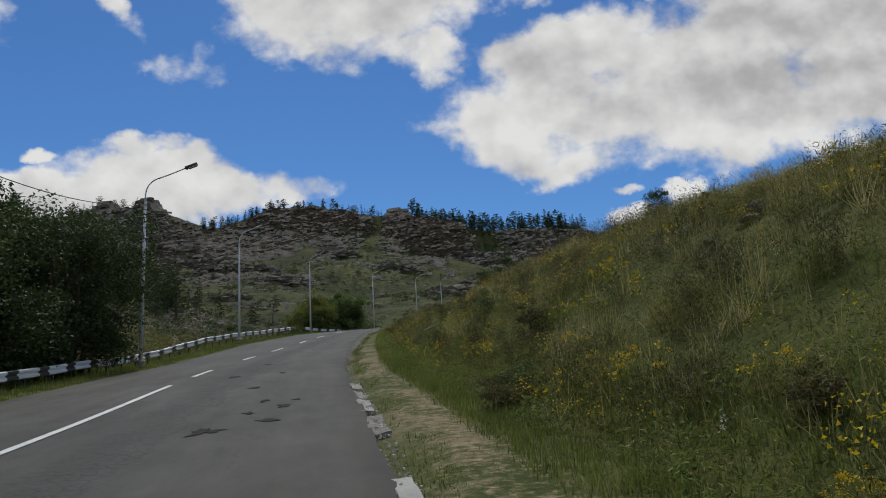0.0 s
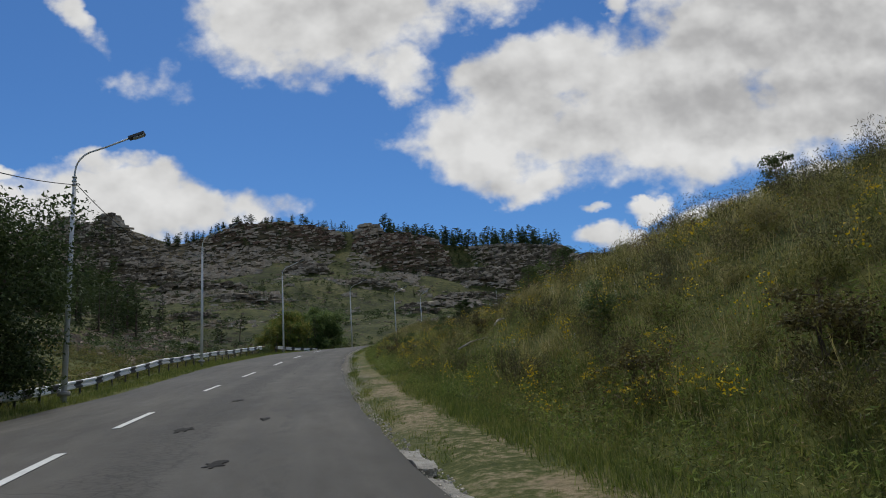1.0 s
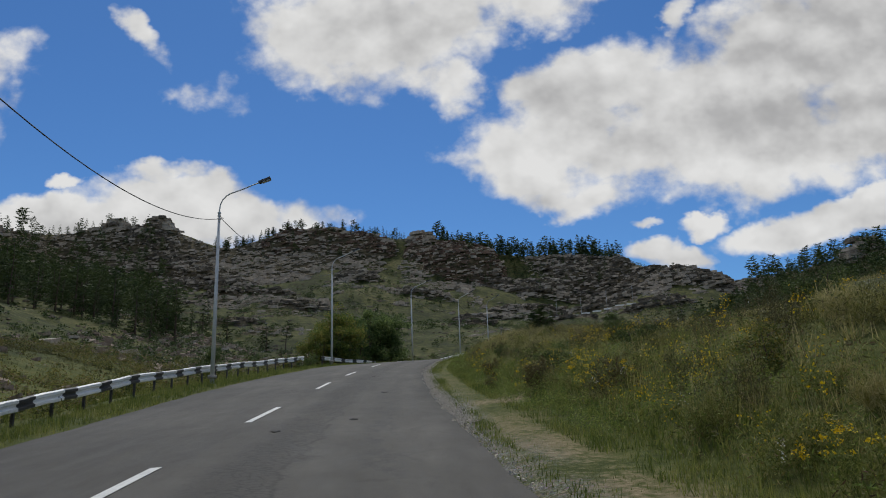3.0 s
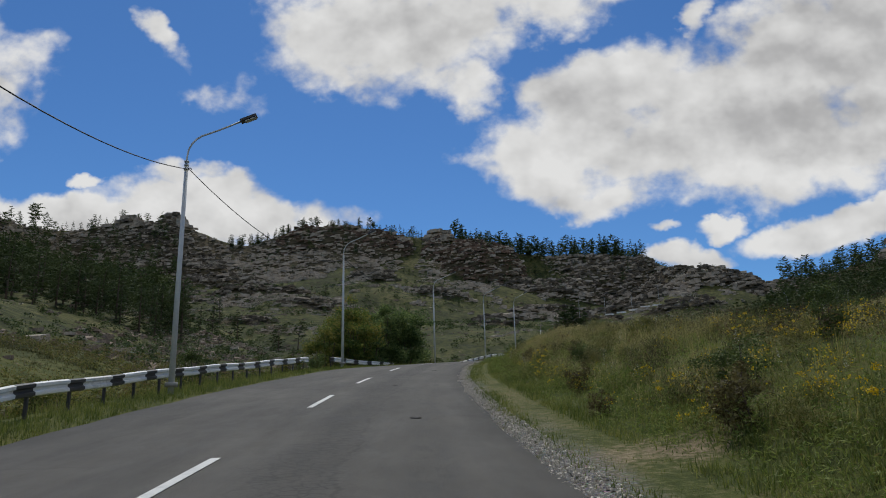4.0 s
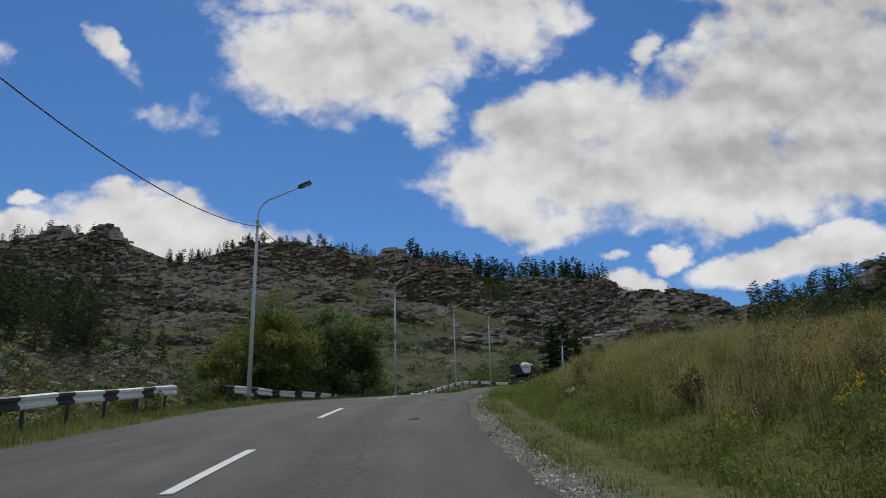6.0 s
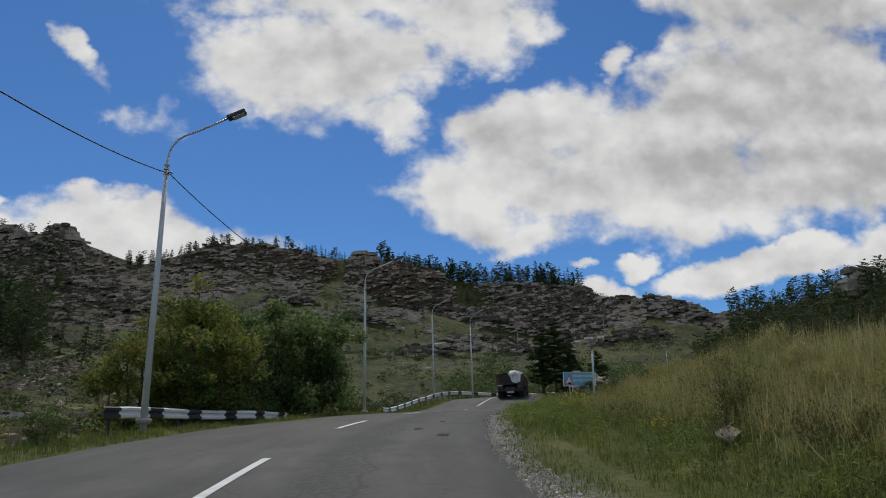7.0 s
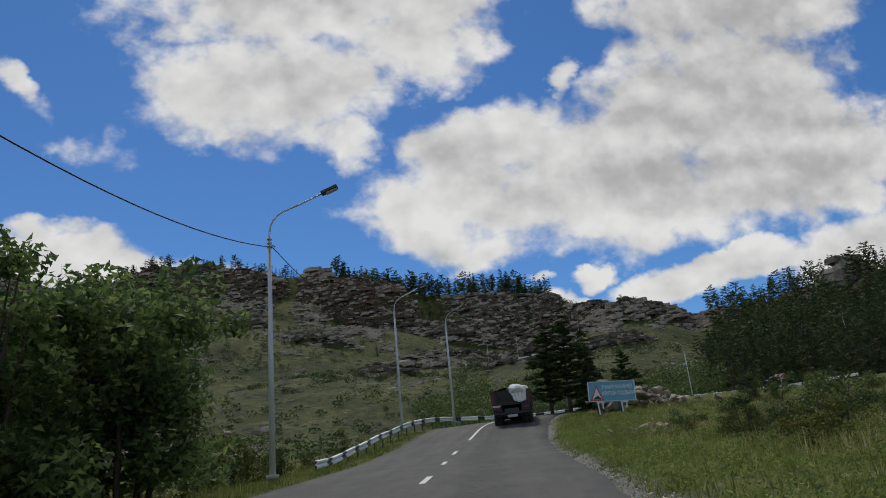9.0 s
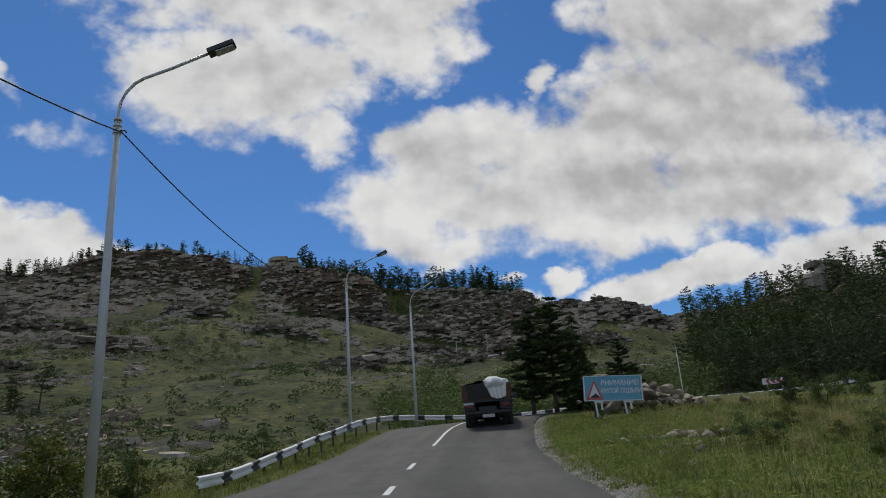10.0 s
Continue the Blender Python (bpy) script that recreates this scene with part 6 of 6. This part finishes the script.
def herb(tall, wide, seed, mat, stems=34, leaves=46, leaf=0.075, bloom=0, slim=0.17):
    """A clump of upright stems set with narrow leaves, some with flower heads; returns the meshes' data."""
    g = np.random.default_rng(seed)
    a, u = g.uniform(0, 2 * np.pi, stems), np.sqrt(g.random(stems))
    foot = np.stack([np.cos(a) * u * wide * 0.22, np.sin(a) * u * wide * 0.22, np.zeros(stems)], 1)
    tip = np.stack([np.cos(a) * u * wide * 0.55, np.sin(a) * u * wide * 0.55, tall * g.uniform(0.6, 1.05, stems) * (1 - 0.35 * u * u)], 1)
    t = g.uniform(0.12, 1.0, (stems, leaves)) ** 0.8
    at = foot[:, None] + (tip - foot)[:, None] * t[..., None] + g.normal(0, 0.045 * wide + 0.01, (stems, leaves, 3))
    way = (tip - foot) / np.linalg.norm(tip - foot, axis=1)[:, None]
    way = np.repeat(way[:, None], leaves, 1) * 0.7 + g.normal(0, 0.35, (stems, leaves, 3))
    v, f = needle_sprays(at.reshape(-1, 3), way.reshape(-1, 3), g.uniform(0.6, 1.3, stems * leaves) * leaf, slim, seed)
    keep = sheet("leaves", v, f, mat, smooth=False)
    meshes = [("leaves", keep.data)]
    bpy.data.objects.remove(keep)
    if bloom:
        heads = tip[g.integers(0, stems, bloom)][:, None] + g.normal(0, 0.030, (bloom, 14, 3)) * np.array([1, 1, 0.6])
        v, f = leaf_cards(heads.reshape(-1, 3), g.uniform(0.6, 1.3, bloom * 14) * 0.026, 0.9, 0.0, 0.0, seed)
        keep = sheet("bloom", v, f, YELLOW, smooth=False)
        meshes.append(("bloom", keep.data))
        bpy.data.objects.remove(keep)
    return meshes


OLIVE = leafy("olive stems", [(0, (0.100, 0.104, 0.028)), (0.5, (0.210, 0.210, 0.060)), (1, (0.34, 0.315, 0.115))], 1.2, 0.7, 0.35)
FRESH = leafy("fresh stems", [(0, (0.085, 0.112, 0.026)), (0.5, (0.175, 0.210, 0.050)), (1, (0.30, 0.31, 0.090))], 1.2, 0.7, 0.35)
HERBS = [("olive leafy weed clump on the grassy bank", [herb(0.75, 0.9, 201, OLIVE), herb(0.6, 1.1, 202, OLIVE)]),
         ("straw-coloured grass tussock on the bank", [herb(0.85, 0.8, 203, STRAW, 60, 22, 0.26, 0, 0.045), herb(0.7, 0.9, 204, STRAW, 60, 22, 0.24, 0, 0.045)]),
         ("fresh green weed clump on the bank", [herb(0.7, 1.0, 205, FRESH), herb(0.9, 0.8, 206, FRESH)]),
         ("yellow-flowering weed clump on the bank", [herb(0.7, 0.8, 207, FRESH, 28, 40, 0.065, 16), herb(0.6, 0.7, 208, OLIVE, 26, 40, 0.065, 14)]),
         ("withered wormwood clump on the bank, coloured dark as if shadowed", [herb(0.7, 1.0, 209, DARK_HERB, 30, 50, 0.06), herb(0.9, 0.8, 210, DARK_HERB, 30, 50, 0.06)])]
herb_rng = np.random.default_rng(77)
for kind, count, v0, v1, y0, y1 in ((0, 64, 2.6, 8, 14, 100), (1, 24, 3.2, 11, 24, 90), (1, 34, 3.6, 8.5, 76, 101), (2, 26, 2.2, 7.5, 14, 100), (3, 34, 2.3, 6.5, 16, 75), (3, 12, 2.4, 6.0, 70, 106), (4, 56, 2.5, 8.0, 14, 96), (4, 30, 2.6, 9.0, 15, 40), (3, 20, 2.4, 6.5, 15, 36),
                                    (2, 18, 1.6, 12, 98, 138), (1, 14, 3.0, 24, 98, 145), (0, 10, 2.5, 20, 98, 142)):
    a = herb_rng.uniform(along_of(y0), along_of(y1), count)
    k = np.clip(np.searchsorted(ALONG, a), 0, len(ALONG) - 1)
    off = WIDE[k] + v0 + (v1 - v0) * herb_rng.random(count) ** 1.4
    hx, hy = MID[k, 0] + RIGHT[k, 0] * off, MID[k, 1] + RIGHT[k, 1] * off
    hz = land(hx, hy)[0]
    label, shapes = HERBS[kind]
    for n in range(count):
        clump = thing("weed_clump", label, "weed", "weed clumps on the bank", at=(hx[n], hy[n], hz[n] - 0.03), turn=herb_rng.uniform(0, 360))
        size = herb_rng.uniform(0.5, 1.0) * (1.25 if kind in (0, 4) else 1.0)
        clump.scale = (size, size, size * herb_rng.uniform(0.8, 1.15))
        for key, me in shapes[n % 2]:
            piece = tagged(new(key, me), kind="stuff" if key == "bloom" else "")
            piece.parent = clump


d1 = clumpy(verge(1500, 2.0, 14.0, 10, 82), 2.8, 78, 0.08)
meadow("dark_wormwood", "brownish wormwood clumps on the bank, coloured dark as if shadowed", DARK_HERB, [weeds(d1, 120, rng.uniform(0.35, 0.95, len(d1[0])), rng.uniform(0.2, 0.6, len(d1[0])), 0.052, 14, 0.16)])


def flowers(places, heads, tall, wide, size, seed):
    x, y, _ = places
    z = land(x, y)[0]
    n = len(x) * heads
    at = np.stack([np.repeat(x, heads) + rng.normal(0, 1, n) * np.repeat(wide, heads), np.repeat(y, heads) + rng.normal(0, 1, n) * np.repeat(wide, heads),
                   np.repeat(z, heads) + np.repeat(tall, heads) * rng.uniform(0.65, 1.1, n)], 1)
    return leaf_cards(at, rng.uniform(0.6, 1.4, n) * size, 0.9, 0.0, 0.0, seed)


f1 = clumpy(verge(1100, 1.9, 7.0, 12, 66), 1.8, 81, 0.26)
f2 = clumpy(verge(300, 2.2, 12.0, 56, 112), 2.0, 82, 0.22)
f3 = verge(46, 2.2, 6.0, 12, 62)
meadow("yellow_flowers", "clusters of small yellow wild flowers", YELLOW, [
    flowers(f1, 24, rng.uniform(0.3, 0.7, len(f1[0])), rng.uniform(0.05, 0.16, len(f1[0])), 0.022, 8),
    flowers(f2, 24, rng.uniform(0.3, 0.6, len(f2[0])), rng.uniform(0.1, 0.3, len(f2[0])), 0.024, 9),
    flowers(f3, 40, rng.uniform(0.55, 0.8, len(f3[0])), rng.uniform(0.05, 0.10, len(f3[0])), 0.028, 10)])

UMBEL = leafy("white umbels", [(0, (0.55, 0.56, 0.48)), (1, (0.72, 0.72, 0.66))], 2.0, 0.4, 0.3)
f4 = verge(90, 2.0, 9.0, 12, 110)
meadow("white_flowers", "scattered white umbels among the weeds", UMBEL, [flowers(f4, 22, rng.uniform(0.4, 0.7, 90), rng.uniform(0.015, 0.04, 90), 0.016, 18)])
BROWN_HERB = leafy("reddish dry herb", [(0, (0.045, 0.028, 0.015)), (0.5, (0.095, 0.055, 0.030)), (1, (0.15, 0.095, 0.050))], 0.6, 0.5, 0.2)
d2 = clumpy(verge(460, 1.8, 8.0, 10, 104), 2.0, 84, 0.20)
meadow("brown_herbs", "reddish brown withered bushes on the bank", BROWN_HERB, [weeds(d2, 160, rng.uniform(0.4, 0.8, len(d2[0])), rng.uniform(0.25, 0.5, len(d2[0])), 0.05, 19, 0.16)])
t1 = clumpy(verge(2600, 2.4, 12.0, 10, 104), 1.6, 87, 0.12)
t1 = masked(t1, rng.random(len(t1[0])) > 0.5 * (1 - ease(t1[1], 30, 46)))
meadow("sunlit_tufts", "yellow-green tufts of long grass on the bank", TUFT, [blades(t1[0], t1[1], 34, rng.uniform(0.3, 0.75, len(t1[0])), 0.008, 0.5, 0.12)])
s5 = clumpy(verge(1700, 3.0, 15.0, 10, 104), 4.0, 86, 0.0)
meadow("feather_grass", "pale silvery tufts of feather grass", STRAW, [blades(s5[0], s5[1], 30, rng.uniform(0.4, 0.8, len(s5[0])), 0.006, 0.55)])
for n, (x, y, wide) in enumerate(((9.2, 24.9, 0.6), (9.7, 25.2, 0.7), (10.1, 24.8, 0.5), (8.7, 25.3, 0.5))):
    tagged(boulder(x, y, wide, 340 + n, sink=0.45, mat=ROCK), "dark rock ledge breaking out of the bank", "rock", "rocks in the bank")
for x, y, long, turn in ((4.75, 42.6, 1.1, 30), (5.5, 42.3, 0.9, 60)):
    bm = tube(bmesh.new(), [(-long / 2, 0, 0), (0, 0.05, 0.04), (long / 2, 0, 0)], [0.022, 0.03, 0.02], 7)
    bm.transform(pose(x, y, height(x, y) + 0.30, 0, -18, turn))
    tagged(part("fallen_branch", bm, mottled("bleached wood", [(0, (0.25, 0.22, 0.18)), (1, (0.45, 0.41, 0.35))], 4.0, 0.85)), "bleached piece of fallen branch in the weeds", "branch", "fallen branches")

# ---------------------------------------------------------------- shrubs on the far slopes, roadside gravel
x, y = spread(7600, -180, 130, 130, 428)
mask = (fbm(x, y, 30, 3, 91) + rng.uniform(-0.3, 0.3, len(x)) > 0.08) & (np.abs(beside(x, y)[0]) > 13)
x, y = x[mask], y[mask]
far_shrubs = weeds((x, y, x), 40, rng.uniform(0.5, 1.8, len(x)), rng.uniform(0.6, 1.6, len(x)), 0.40, 15, 0.45)
tagged(sheet("slope_shrubs", *far_shrubs, NEEDLE, smooth=False), "dark low shrubs dotted over the slope", "shrubs", kind="stuff")
x, y = spread(5200, 16, 66, 172, 260)
mask = (x > 0.12 * (y - 160) + 6) & (fbm(x, y, 16, 3, 92) > -0.05) & (np.abs(beside(x, y)[0]) > np.where(x > 34, 14, 9))
thicket = weeds((x[mask], y[mask], x[mask]), 25, rng.uniform(0.8, 4.6, mask.sum()) * (0.7 + 0.6 * (fbm(x[mask], y[mask], 7, 2, 93) > 0.1)), rng.uniform(0.7, 1.6, mask.sum()), 0.42, 16)
tagged(sheet("thicket", *thicket, LEAF_DARK, smooth=False), "dense green thicket at the foot of the slope", "shrubs", kind="stuff")


GRAVEL = mottled("crushed pale gravel", [(0, (0.36, 0.32, 0.26)), (0.5, (0.58, 0.52, 0.43)), (1, (0.72, 0.66, 0.56))], 9.0, 0.9, 4.0, 0.4, 0.01)


def gravel(places, low, high):
    x, y, _ = places
    off, level, _, wide = beside(x, y)
    z = np.maximum(land(x, y)[0], level - 0.045 + 0.02 * fbm(x, y, 0.5, 2, 98))
    n = len(x)
    width = low + (high - low) * rng.random(n) ** 2
    return slab_shapes(np.stack([x, y, z + 0.2 * width], 1), np.stack([width, width * 0.8], 1), width * rng.uniform(0.6, 1.1, n), rng.uniform(0, 6, n), rng.normal(0, 0.2, n), rng.normal(0, 0.2, n), 4)


g1 = clumpy(verge(8500, -0.06, 0.50, 54, 96), 1.2, 95, -0.35)
g2 = clumpy(verge(1500, -0.05, 0.7, 94, 105), 1.5, 96, -0.3)
g3 = verge(1000, -0.02, 0.22, 19, 56)
g4 = clumpy(verge(1000, 0.0, 0.6, 105, 150), 1.5, 97, -0.1)
v, f = join(gravel(g1, 0.010, 0.030), gravel(g2, 0.010, 0.035), gravel(g3, 0.010, 0.026), gravel(g4, 0.015, 0.035))
tagged(sheet("gravel", v, f, GRAVEL, smooth=False), "pale crushed gravel along the asphalt edge", "gravel", kind="stuff")

# pale edging stones where the asphalt meets the mown path
EDGING = mottled("broken pale edging", [(0, (0.16, 0.145, 0.12)), (0.5, (0.32, 0.30, 0.26)), (1, (0.46, 0.44, 0.40))], 4.0, 0.9, 6.0, 0.8, 0.03, vary=0.4)
edge_rng = random.Random(12)
for n, (y0, y1, wide) in enumerate(((18.7, 20.5, 0.20), (23.5, 25.4, 0.26), (25.6, 27.4, 0.24), (27.6, 29.2, 0.20), (29.9, 31.2, 0.22))):
    a = (along_of(y0) + along_of(y1)) / 2
    p, turn = road_point(a, float(WIDE[on_road(y0)]) + 0.08 + edge_rng.uniform(-0.02, 0.02), -0.052)
    bm = box(bmesh.new(), (wide, y1 - y0, 0.10))
    bmesh.ops.subdivide_edges(bm, edges=bm.edges[:], cuts=5, use_grid_fill=True)
    lumpy(lumpy(bm, 0.06, n * 7.0, 2.6), 0.022, n, 9.0)
    bm.transform(pose(p.x, p.y, p.z, 6.9, 0, turn + edge_rng.uniform(-1, 1)))
    part("edging_stone", bm, EDGING, road, "broken pale concrete edging")
